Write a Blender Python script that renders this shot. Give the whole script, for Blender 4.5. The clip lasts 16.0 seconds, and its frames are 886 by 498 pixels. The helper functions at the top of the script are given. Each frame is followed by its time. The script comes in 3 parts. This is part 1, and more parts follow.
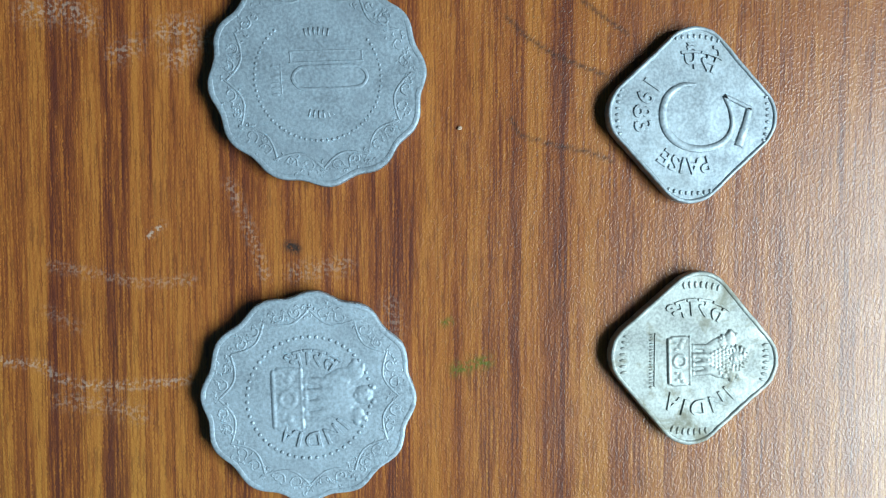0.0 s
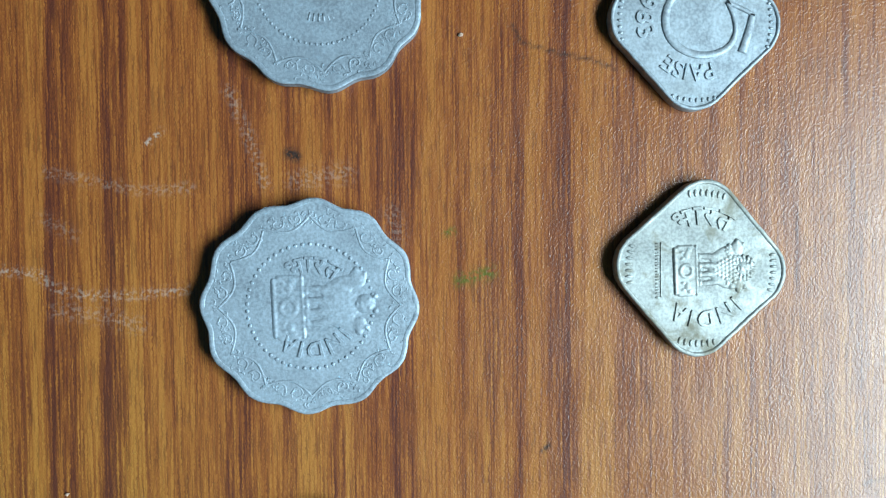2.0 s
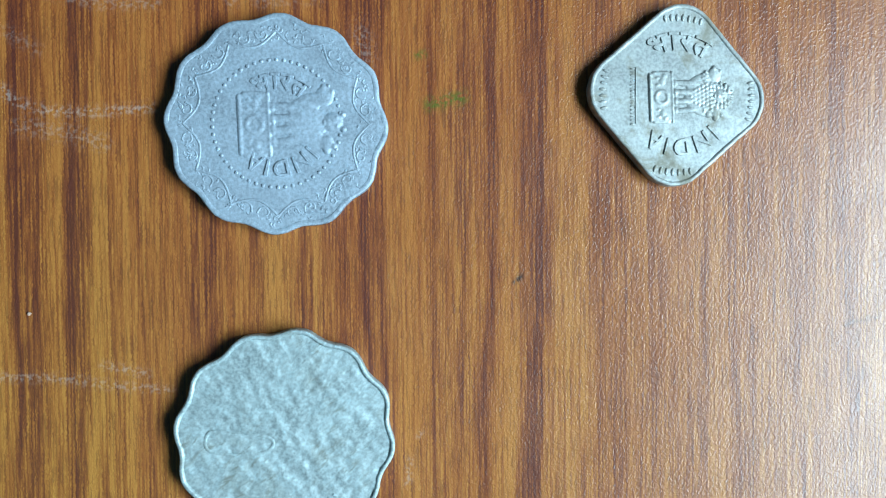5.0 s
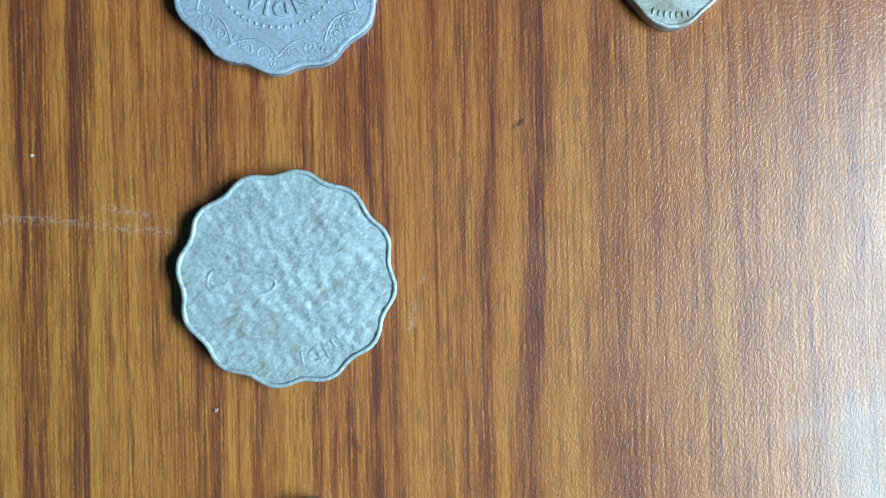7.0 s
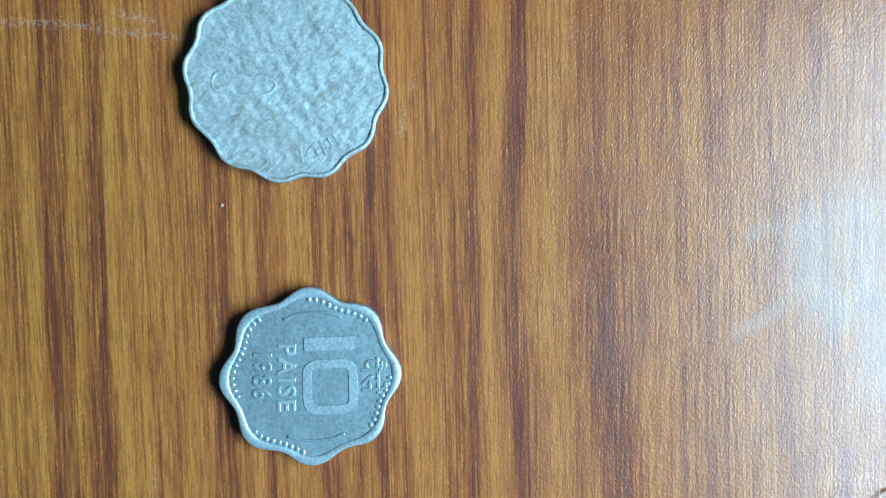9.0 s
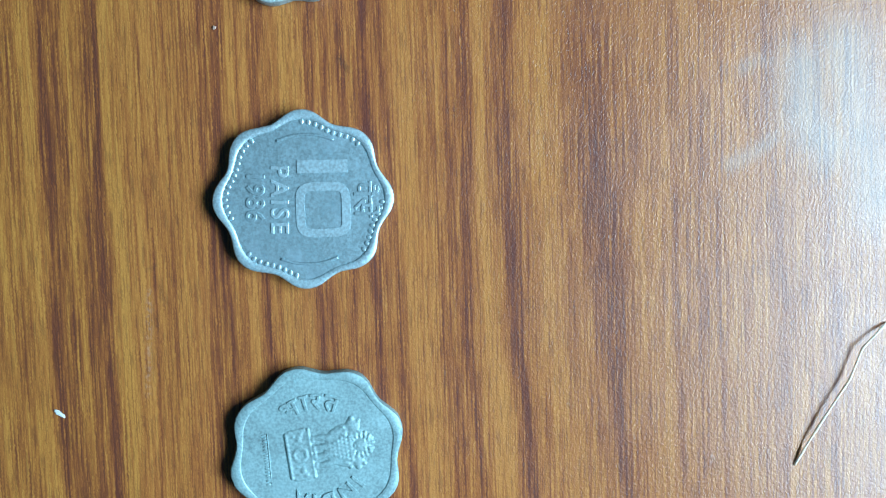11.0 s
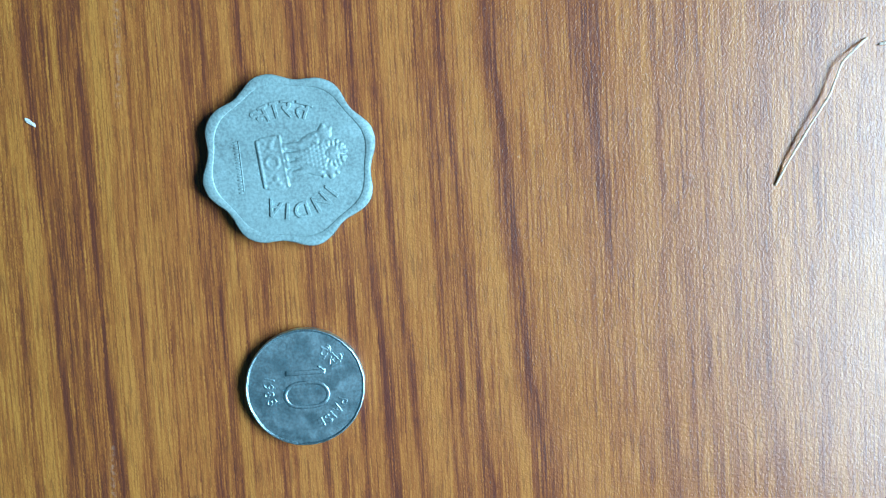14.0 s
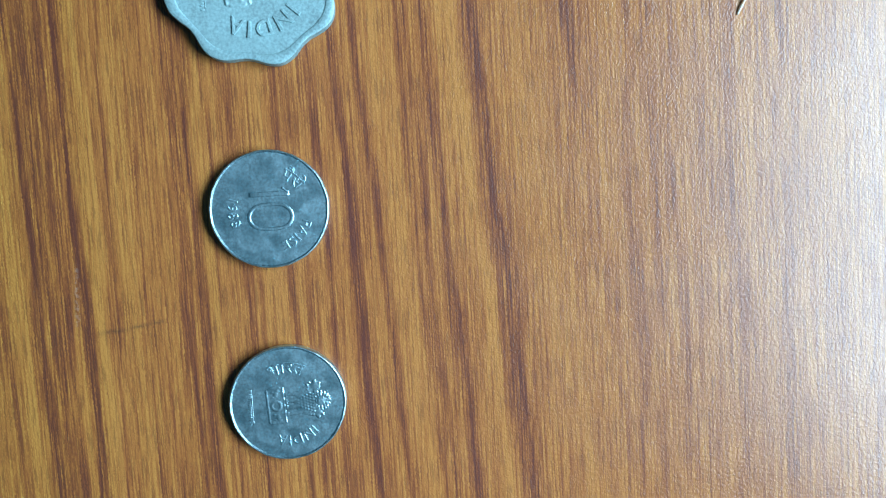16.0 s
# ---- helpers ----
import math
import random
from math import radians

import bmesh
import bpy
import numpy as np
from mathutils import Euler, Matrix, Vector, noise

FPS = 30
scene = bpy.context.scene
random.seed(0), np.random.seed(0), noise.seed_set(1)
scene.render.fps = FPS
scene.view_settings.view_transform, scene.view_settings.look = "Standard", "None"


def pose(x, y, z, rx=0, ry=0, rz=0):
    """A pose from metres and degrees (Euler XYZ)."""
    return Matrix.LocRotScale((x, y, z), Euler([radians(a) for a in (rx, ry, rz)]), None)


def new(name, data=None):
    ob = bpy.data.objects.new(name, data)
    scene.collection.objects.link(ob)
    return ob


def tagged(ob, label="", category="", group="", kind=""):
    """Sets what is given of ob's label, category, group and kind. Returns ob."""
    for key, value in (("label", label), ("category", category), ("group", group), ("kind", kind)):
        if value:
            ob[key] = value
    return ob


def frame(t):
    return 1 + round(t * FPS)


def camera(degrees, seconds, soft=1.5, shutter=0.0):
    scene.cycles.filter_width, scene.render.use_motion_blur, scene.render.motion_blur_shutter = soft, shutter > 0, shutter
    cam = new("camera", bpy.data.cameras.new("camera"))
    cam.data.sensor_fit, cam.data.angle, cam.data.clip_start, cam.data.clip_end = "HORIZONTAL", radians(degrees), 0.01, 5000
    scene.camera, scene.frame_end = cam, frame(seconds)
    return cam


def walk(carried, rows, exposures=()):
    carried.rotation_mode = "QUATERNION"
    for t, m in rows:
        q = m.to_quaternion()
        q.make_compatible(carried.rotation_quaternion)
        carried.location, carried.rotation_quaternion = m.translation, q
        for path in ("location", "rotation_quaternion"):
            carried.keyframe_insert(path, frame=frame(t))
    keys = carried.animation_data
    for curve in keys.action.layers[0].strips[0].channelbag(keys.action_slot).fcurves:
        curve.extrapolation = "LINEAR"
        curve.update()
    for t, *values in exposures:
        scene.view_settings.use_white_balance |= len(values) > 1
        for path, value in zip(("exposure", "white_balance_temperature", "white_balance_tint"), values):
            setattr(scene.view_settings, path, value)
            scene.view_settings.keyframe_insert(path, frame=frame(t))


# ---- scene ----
cam = camera(63.0, 16.0, soft=1.2)
# seconds, place in metres, turn in degrees: the camera looks down on the table top (z = 0)
PATH = [
    (0, 0.00000, 0.00000, 0.09170, -2.87, -5.29, -0.00),
    (0.5, -0.00029, -0.00160, 0.09198, -3.01, -5.30, -0.08),
    (1, -0.00085, -0.00453, 0.09072, -2.36, -5.31, -0.31),
    (1.5, -0.00085, -0.00862, 0.09071, -1.99, -5.36, -0.47),
    (2, -0.00051, -0.01327, 0.09090, -1.76, -5.45, -0.53),
    (2.5, 0.00021, -0.01561, 0.09152, -2.50, -5.27, -0.61),
    (3, 0.00019, -0.01768, 0.09188, -2.87, -5.41, -0.48),
    (5.5, 0.00415, -0.04203, 0.09005, -1.29, -4.80, -0.42),
    (6, 0.00346, -0.04844, 0.09020, -0.97, -4.59, -0.74),
    (6.5, 0.00253, -0.05334, 0.08968, -0.16, -4.97, -1.08),
    (7, 0.00428, -0.05720, 0.09062, -0.23, -4.45, -1.19),
    (7.5, 0.00254, -0.05996, 0.09190, -0.85, -4.50, -1.24),
    (8, 0.00311, -0.06690, 0.09604, -1.89, -5.23, -1.32),
    (10.5, 0.00288, -0.09344, 0.09985, -3.39, -5.53, -1.26),
    (11, 0.00339, -0.10113, 0.10059, -3.45, -5.46, -1.55),
    (11.5, 0.00319, -0.10688, 0.10078, -4.07, -5.58, -1.65),
    (12, 0.00373, -0.11205, 0.10089, -4.76, -5.15, -1.75),
    (12.5, 0.00499, -0.11995, 0.10198, -4.38, -5.11, -2.24),
    (13, 0.00546, -0.12760, 0.10170, -3.70, -5.11, -2.49),
    (13.5, 0.00642, -0.13493, 0.10199, -3.46, -4.96, -2.84),
    (14, 0.00664, -0.14108, 0.10257, -3.71, -4.91, -2.91),
    (14.5, 0.00748, -0.14691, 0.10408, -3.66, -4.90, -3.08),
    (15, 0.00867, -0.15471, 0.10496, -3.68, -5.18, -3.41),
    (15.5, 0.00867, -0.16019, 0.10499, -4.00, -5.55, -3.41),
    (16, 0.00917, -0.16570, 0.10486, -4.02, -5.55, -3.25),
]
EXPOSURES = [(0.0, -0.20, 6600, 11), (3.0, -0.18, 6200, 11), (5.5, -0.13, 5950, 10), (7.0, -0.14, 5850, 11), (8.0, -0.14, 5500, 9), (11.0, -0.12, 5450, 9), (16.0, -0.10, 5450, 9)]
walk(cam, [(t, pose(x, y, z, rx, ry, rz)) for t, x, y, z, rx, ry, rz in PATH], EXPOSURES)

# ---- light: daylight from a window beside the table ----
world = bpy.data.worlds.new("sky")
scene.world = world
world.use_nodes = True
wn = world.node_tree
sky = wn.nodes.new("ShaderNodeTexSky")
sky.sky_type, sky.sun_disc = "NISHITA", False
sky.sun_elevation, sky.sun_rotation = radians(50), radians(270)
wn.links.new(sky.outputs[0], wn.nodes["Background"].inputs[0])
wn.nodes["Background"].inputs[1].default_value = 0.1

WALL_X = 0.50                               # inner face of the window wall
WIN_Y, WIN_Z = (-0.48, 0.10), (0.31, 0.65)  # the window's opening
lamp_data = bpy.data.lights.new("window_daylight", "AREA")
lamp_data.shape = "RECTANGLE"
lamp_data.size, lamp_data.size_y = WIN_Z[1] - WIN_Z[0], WIN_Y[1] - WIN_Y[0]
lamp_data.energy, lamp_data.color = 20.5, (0.715, 0.935, 1.0)
lamp = new("window_daylight", lamp_data)
lamp.matrix_world = pose(WALL_X + 0.02, sum(WIN_Y) / 2, sum(WIN_Z) / 2, 0, 90, 0)

# ---- materials ----
def shader(name):
    m = bpy.data.materials.new(name)
    m.use_nodes = True
    t = m.node_tree
    return m, t, t.nodes["Principled BSDF"]


def node(t, kind, operation="", data_type="", blend_type="", interpolation_type="", attribute_name=""):
    n = t.nodes.new(kind)
    if operation:
        n.operation = operation
    if data_type:
        n.data_type, n.blend_type = data_type, blend_type
    if interpolation_type:
        n.interpolation_type = interpolation_type
    if attribute_name:
        n.attribute_name = attribute_name
    return n


def link(t, a, b):
    t.links.new(a, b)


def noise_of(t, vec, scale, detail=2.0, rough=0.5, stretch=None, distort=0.0):
    """A noise value on the given coordinates, scale in waves per metre, stretched along the axes."""
    if stretch:
        mp = node(t, "ShaderNodeMapping")
        mp.inputs["Scale"].default_value = stretch
        link(t, vec, mp.inputs["Vector"])
        vec = mp.outputs[0]
    n = node(t, "ShaderNodeTexNoise")
    n.inputs["Scale"].default_value, n.inputs["Detail"].default_value = scale, detail
    n.inputs["Roughness"].default_value, n.inputs["Distortion"].default_value = rough, distort
    link(t, vec, n.inputs["Vector"])
    return n.outputs[0]


def remap(t, value, a, b, c=0.0, d=1.0, smooth=True):
    n = node(t, "ShaderNodeMapRange", interpolation_type="SMOOTHSTEP" if smooth else "LINEAR")
    for i, v in enumerate((a, b, c, d)):
        n.inputs[i + 1].default_value = v
    link(t, value, n.inputs[0])
    return n.outputs[0]


def calc(t, op, a, b=None):
    n = node(t, "ShaderNodeMath", operation=op)
    for i, v in enumerate((a, b)):
        if isinstance(v, (int, float)):
            n.inputs[i].default_value = v
        elif v is not None:
            link(t, v, n.inputs[i])
    return n.outputs[0]


def blend(t, fac, a, b, how="MIX"):
    n = node(t, "ShaderNodeMix", data_type="RGBA", blend_type=how)
    if isinstance(fac, float):
        n.inputs["Factor"].default_value = fac
    else:
        link(t, fac, n.inputs["Factor"])
    for v, s in ((a, n.inputs[6]), (b, n.inputs[7])):
        if isinstance(v, tuple):
            s.default_value = (*v, 1)
        else:
            link(t, v, s)
    return n.outputs[2]


def bump_of(t, height, strength, distance, before=None):
    n = node(t, "ShaderNodeBump")
    n.inputs["Strength"].default_value, n.inputs["Distance"].default_value = strength, distance
    link(t, height, n.inputs["Height"])
    if before:
        link(t, before, n.inputs["Normal"])
    return n.outputs[0]


def laminate_material():
    """Brown wood-print laminate with an embossed leather-like skin, scuffs and stains."""
    m, t, b = shader("wood_laminate")
    pos = node(t, "ShaderNodeTexCoord").outputs["Object"]

    def attr(name):
        return node(t, "ShaderNodeAttribute", attribute_name=name).outputs["Fac"]
    # embossed skin: short winding ridges, a little longer along the grain
    turned = node(t, "ShaderNodeMapping")
    turned.inputs["Rotation"].default_value = (0, 0, radians(24))
    link(t, pos, turned.inputs["Vector"])
    skin = noise_of(t, turned.outputs[0], 1.0, 0.0, 0.4, (2900, 2100, 1), 0.9)
    ridge = remap(t, skin, 0.30, 0.70)
    # the print wavers where the skin rises and falls
    sway = node(t, "ShaderNodeCombineXYZ")
    link(t, calc(t, "MULTIPLY", calc(t, "SUBTRACT", skin, 0.5), 0.00025), sway.inputs[0])
    moved = node(t, "ShaderNodeVectorMath", operation="ADD")
    link(t, pos, moved.inputs[0])
    link(t, sway.outputs[0], moved.inputs[1])
    ink = moved.outputs[0]
    fibre = noise_of(t, ink, 1.0, 2.0, 0.6, (3000, 40, 1))
    hairline = noise_of(t, ink, 1.0, 2.0, 0.6, (4800, 80, 1), 0.1)
    stroke = noise_of(t, ink, 1.0, 2.0, 0.6, (4200, 330, 1), 0.3)
    thread = noise_of(t, ink, 1.0, 2.0, 0.5, (1000, 22, 1))
    broad = noise_of(t, pos, 1.0, 2.0, 0.5, (170, 7, 1))
    pores = remap(t, noise_of(t, ink, 1.0, 1.0, 0.5, (5600, 210, 1), 0.15), 0.53, 0.63)
    # the streaks break up into fine lines and short strokes
    broken = calc(t, "ADD", remap(t, hairline, 0.34, 0.62, 0.62, 1.18), calc(t, "MULTIPLY", calc(t, "SUBTRACT", stroke, 0.5), 0.9))
    dark = calc(t, "ADD", calc(t, "MULTIPLY", attr("grain"), broken), calc(t, "MULTIPLY", calc(t, "SUBTRACT", thread, 0.5), 0.75))
    dark = calc(t, "ADD", dark, calc(t, "MULTIPLY", calc(t, "SUBTRACT", fibre, 0.5), 1.9))
    dark = calc(t, "ADD", dark, calc(t, "MULTIPLY", calc(t, "SUBTRACT", hairline, 0.5), 2.1))
    dark = calc(t, "ADD", dark, calc(t, "MULTIPLY", calc(t, "SUBTRACT", broad, 0.5), 0.3))
    dark = calc(t, "ADD", dark, calc(t, "MULTIPLY", calc(t, "SUBTRACT", stroke, 0.5), 0.7))
    dark = calc(t, "ADD", dark, calc(t, "MULTIPLY", calc(t, "SUBTRACT", skin, 0.5), 0.35))
    ramp = node(t, "ShaderNodeValToRGB")
    ramp.color_ramp.elements[0].position, ramp.color_ramp.elements[1].position = 0.0, 1.0
    ramp.color_ramp.elements[0].color, ramp.color_ramp.elements[1].color = (*TAN, 1), (*UMBER, 1)
    for p, c in ((0.30, OAK), (0.62, RUST)):
        ramp.color_ramp.elements.new(p).color = (*c, 1)
    link(t, remap(t, dark, -0.42, 1.08, 0, 1, False), ramp.inputs[0])
    col = blend(t, calc(t, "MULTIPLY", pores, 0.45), ramp.outputs[0], (0.10, 0.032, 0.016))
    # the colour turns yellower towards -x, less so near the +y end
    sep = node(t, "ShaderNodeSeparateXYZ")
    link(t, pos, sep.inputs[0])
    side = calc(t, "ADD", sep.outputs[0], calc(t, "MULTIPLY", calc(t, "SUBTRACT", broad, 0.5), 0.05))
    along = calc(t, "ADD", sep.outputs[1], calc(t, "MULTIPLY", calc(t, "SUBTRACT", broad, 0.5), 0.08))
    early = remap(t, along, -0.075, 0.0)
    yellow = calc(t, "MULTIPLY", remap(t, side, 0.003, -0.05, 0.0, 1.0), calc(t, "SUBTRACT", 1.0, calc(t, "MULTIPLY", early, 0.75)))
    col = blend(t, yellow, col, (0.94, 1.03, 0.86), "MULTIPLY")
    # and is multiplied darker and redder towards the +y end
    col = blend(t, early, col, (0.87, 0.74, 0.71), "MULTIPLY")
    # white scuffs catch on the ridges only
    scuff = calc(t, "MULTIPLY", attr("scuff"), remap(t, noise_of(t, pos, 1900, 2.0, 0.6), 0.45, 0.62))
    col = blend(t, calc(t, "MINIMUM", calc(t, "MULTIPLY", scuff, 0.30), 0.5), col, (0.62, 0.56, 0.50))
    col = blend(t, calc(t, "MULTIPLY", attr("green"), remap(t, noise_of(t, pos, 1300, 2.0, 0.6), 0.38, 0.6)), col, (0.10, 0.11, 0.012))
    col = blend(t, calc(t, "MULTIPLY", attr("soot"), remap(t, noise_of(t, pos, 2600, 2.0, 0.6), 0.25, 0.55)), col, (0.035, 0.02, 0.016))
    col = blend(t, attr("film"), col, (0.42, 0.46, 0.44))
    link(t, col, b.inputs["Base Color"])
    rough = remap(t, noise_of(t, pos, 90, 3.0), 0.3, 0.7, 0.29, 0.35)
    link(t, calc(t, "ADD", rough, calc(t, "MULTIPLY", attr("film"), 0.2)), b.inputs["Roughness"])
    b.inputs["IOR"].default_value = 1.47
    b.inputs["Coat Weight"].default_value, b.inputs["Coat Roughness"].default_value = 0.2, 0.6
    nrm = bump_of(t, ridge, 1.0, 0.000016)
    nrm = bump_of(t, fibre, 0.12, 0.00006, nrm)
    link(t, nrm, b.inputs["Normal"])
    link(t, nrm, b.inputs["Coat Normal"])
    return m


def coin_material(name, base, metal, rough, dirt=None, amount=0.0, fine=0.25, streak=0.0, patch=260, relief=0.000035):
    """Struck metal, dulled by handling: cloudy tarnish, dirt of its own shape and hair scratches."""
    m, t, b = shader(name)
    pos = node(t, "ShaderNodeTexCoord").outputs["Object"]
    cloud = noise_of(t, pos, patch, 4.0, 0.6)
    speck = noise_of(t, pos, 2600, 3.0, 0.65)
    shade = calc(t, "ADD", remap(t, cloud, 0.3, 0.7, 0.80, 1.14), remap(t, speck, 0.3, 0.7, -0.22, 0.20))
    mix = node(t, "ShaderNodeMix", data_type="RGBA", blend_type="MULTIPLY")
    mix.inputs["Factor"].default_value = 1.0
    mix.inputs[6].default_value = (*base, 1)
    link(t, shade, mix.inputs[7])
    col = mix.outputs[2]
    gloss = remap(t, cloud, 0.3, 0.7, rough + 0.07, rough - 0.07)
    if dirt:
        spots = calc(t, "MULTIPLY", remap(t, noise_of(t, pos, patch * 0.7, 5.0, 0.7, None, 0.6), 0.50, 0.70), amount)
        if streak:
            mp = node(t, "ShaderNodeMapping")
            mp.inputs["Rotation"].default_value = (0, 0, radians(streak))
            link(t, pos, mp.inputs["Vector"])
            lines = noise_of(t, mp.outputs[0], 1.0, 4.0, 0.7, (330, 1250, 1), 0.5)
            spots = calc(t, "MINIMUM", calc(t, "ADD", calc(t, "MULTIPLY", spots, 0.7), calc(t, "MULTIPLY", remap(t, lines, 0.52, 0.68), amount * 0.8)), 1.0)
            patches = remap(t, noise_of(t, pos, 150, 2.0, 0.5), 0.42, 0.62, 0.25, 1.0)
            spots = calc(t, "MULTIPLY", spots, patches)
        col = blend(t, spots, col, dirt)
        gloss = calc(t, "ADD", gloss, calc(t, "MULTIPLY", spots, 0.25))
    link(t, col, b.inputs["Base Color"])
    b.inputs["Metallic"].default_value = metal
    link(t, gloss, b.inputs["Roughness"])
    mp = node(t, "ShaderNodeMapping")
    mp.inputs["Rotation"].default_value = (0, 0, 0.7)
    link(t, pos, mp.inputs["Vector"])
    hair = noise_of(t, mp.outputs[0], 1.0, 2.0, 0.5, (180, 5200, 1))
    nrm = bump_of(t, noise_of(t, pos, 2300, 3.0, 0.6), fine * 0.7, relief)
    nrm = bump_of(t, hair, fine * 0.5, relief * 0.5, nrm)
    if streak:
        nrm = bump_of(t, lines, 0.9, 0.00011, nrm)
    link(t, nrm, b.inputs["Normal"])
    return m


def plain_material(name, base, rough, scale=6, spread=0.12, bump=0.0005):
    m, t, b = shader(name)
    pos = node(t, "ShaderNodeTexCoord").outputs["Object"]
    n = remap(t, noise_of(t, pos, scale, 5.0, 0.6), 0.3, 0.7, 1 - spread, 1 + spread)
    mix = node(t, "ShaderNodeMix", data_type="RGBA", blend_type="MULTIPLY")
    mix.inputs["Factor"].default_value = 1.0
    mix.inputs[6].default_value = (*base, 1)
    link(t, n, mix.inputs[7])
    link(t, mix.outputs[2], b.inputs["Base Color"])
    b.inputs["Roughness"].default_value = rough
    link(t, bump_of(t, noise_of(t, pos, scale * 30, 3.0), 0.3, bump), b.inputs["Normal"])
    return m


TAN, OAK, RUST, UMBER = (0.455, 0.187, 0.041), (0.345, 0.119, 0.028), (0.215, 0.063, 0.021), (0.112, 0.031, 0.020)
LAMINATE = laminate_material()
GREY_ALLOY = coin_material("worn_grey_aluminium", (0.363, 0.437, 0.510), 0.4, 0.6, (0.242, 0.287, 0.336), 0.45, 0.9, relief=0.00005)
DARK_ALLOY = coin_material("dark_grey_aluminium", (0.298, 0.359, 0.421), 0.4, 0.62, (0.199, 0.238, 0.281), 0.5, 0.9, relief=0.00005)
BRIGHT_ALLOY = coin_material("bright_aluminium", (0.355, 0.408, 0.456), 0.4, 0.55, (0.251, 0.274, 0.278), 0.45, 0.4)
STAINED_ALLOY = coin_material("stained_aluminium", (0.385, 0.41, 0.40), 0.35, 0.55, (0.215, 0.195, 0.135), 0.8, 0.45)
DIRTY_ALLOY = coin_material("dirty_aluminium", (0.42, 0.51, 0.52), 0.4, 0.55, (0.23, 0.25, 0.22), 0.9, 0.6, 50.0, 320, 0.00006)
SHINY_ALLOY = coin_material("shiny_aluminium", (0.42, 0.56, 0.60), 0.7, 0.40, (0.27, 0.37, 0.42), 0.65, 0.35)
DULL_ALLOY = coin_material("dull_aluminium", (0.290, 0.420, 0.430), 0.35, 0.6, (0.235, 0.340, 0.345), 0.4, 0.5)
STEEL = coin_material("stainless_steel", (0.54, 0.74, 0.81), 1.0, 0.40, (0.44, 0.60, 0.66), 0.3, 0.3, patch=420)
RUBBED_ALLOY = coin_material("rubbed_bright_aluminium", (0.50, 0.64, 0.68), 0.6, 0.42, (0.40, 0.52, 0.56), 0.35, 0.3)
PLASTER = plain_material("wall_plaster", (0.16, 0.34, 0.40), 0.9)
CEMENT = plain_material("cement_floor", (0.22, 0.21, 0.20), 0.7)
TIMBER = plain_material("dark_table_wood", (0.16, 0.08, 0.04), 0.5, 20)
STRAW = plain_material("jute_fibre", (0.80, 0.70, 0.58), 0.85, 900, 0.25, 0.000002)
straw_shader = STRAW.node_tree.nodes["Principled BSDF"]
straw_shader.inputs["Subsurface Weight"].default_value, straw_shader.inputs["Subsurface Scale"].default_value = 0.8, 0.0006
straw_shader.inputs["Subsurface Radius"].default_value = (1.0, 0.9, 0.8)
CHIP = plain_material("pale_chip", (0.62, 0.65, 0.63), 0.6, 900, 0.15, 0.000004)
CRUMB = plain_material("pale_crumb", (0.48, 0.33, 0.25), 0.8, 900, 0.2, 0.000004)

# ---- mesh helpers; small things are drawn in millimetres ----
MM = 0.001


def part(name, bm, material, parent=None, label="", smooth=True):
    me = bpy.data.meshes.new(name)
    bm.to_mesh(me)
    bm.free()
    me.materials.append(material)
    me.polygons.foreach_set("use_smooth", [smooth] * len(me.polygons))
    ob = new(name, me)
    ob.parent = parent
    return tagged(ob, label)


def add_box(bm, a, b):
    v = [bm.verts.new((x, y, z)) for z in (a[2], b[2]) for y in (a[1], b[1]) for x in (a[0], b[0])]
    for f in ((0, 2, 3, 1), (4, 5, 7, 6), (0, 1, 5, 4), (2, 6, 7, 3), (0, 4, 6, 2), (1, 3, 7, 5)):
        bm.faces.new([v[i] for i in f])


def block(name, a, b, material, parent=None, bevel=0.0):
    bm = bmesh.new()
    add_box(bm, a, b)
    if bevel:
        bmesh.ops.bevel(bm, geom=bm.edges[:], offset=bevel, segments=2, affect="EDGES")
    return part(name, bm, material, parent, smooth=False)


# ---- the room, plain and closed ----
FLOOR_Z, CEIL_Z, BACK_X, SIDE_Y = -0.75, 2.0, -3.2, 2.3
for nm, a, b, mt in (("floor", (BACK_X, -SIDE_Y, FLOOR_Z - 0.1), (WALL_X, SIDE_Y, FLOOR_Z), CEMENT),
                     ("ceiling", (BACK_X, -SIDE_Y, CEIL_Z), (WALL_X, SIDE_Y, CEIL_Z + 0.1), PLASTER),
                     ("wall_west", (BACK_X - 0.15, -SIDE_Y, FLOOR_Z), (BACK_X, SIDE_Y, CEIL_Z), PLASTER),
                     ("wall_north", (BACK_X, SIDE_Y, FLOOR_Z), (WALL_X, SIDE_Y + 0.15, CEIL_Z), PLASTER),
                     ("wall_south", (BACK_X, -SIDE_Y - 0.15, FLOOR_Z), (WALL_X, -SIDE_Y, CEIL_Z), PLASTER)):
    tagged(block(nm, a, b, mt), kind="structure")
bm = bmesh.new()
for a, b in (((-SIDE_Y, FLOOR_Z), (SIDE_Y, WIN_Z[0])), ((-SIDE_Y, WIN_Z[1]), (SIDE_Y, CEIL_Z)),
             ((-SIDE_Y, WIN_Z[0]), (WIN_Y[0], WIN_Z[1])), ((WIN_Y[1], WIN_Z[0]), (SIDE_Y, WIN_Z[1]))):
    add_box(bm, (WALL_X, a[0], a[1]), (WALL_X + 0.15, b[0], b[1]))
tagged(part("wall_east", bm, PLASTER, smooth=False), kind="structure")


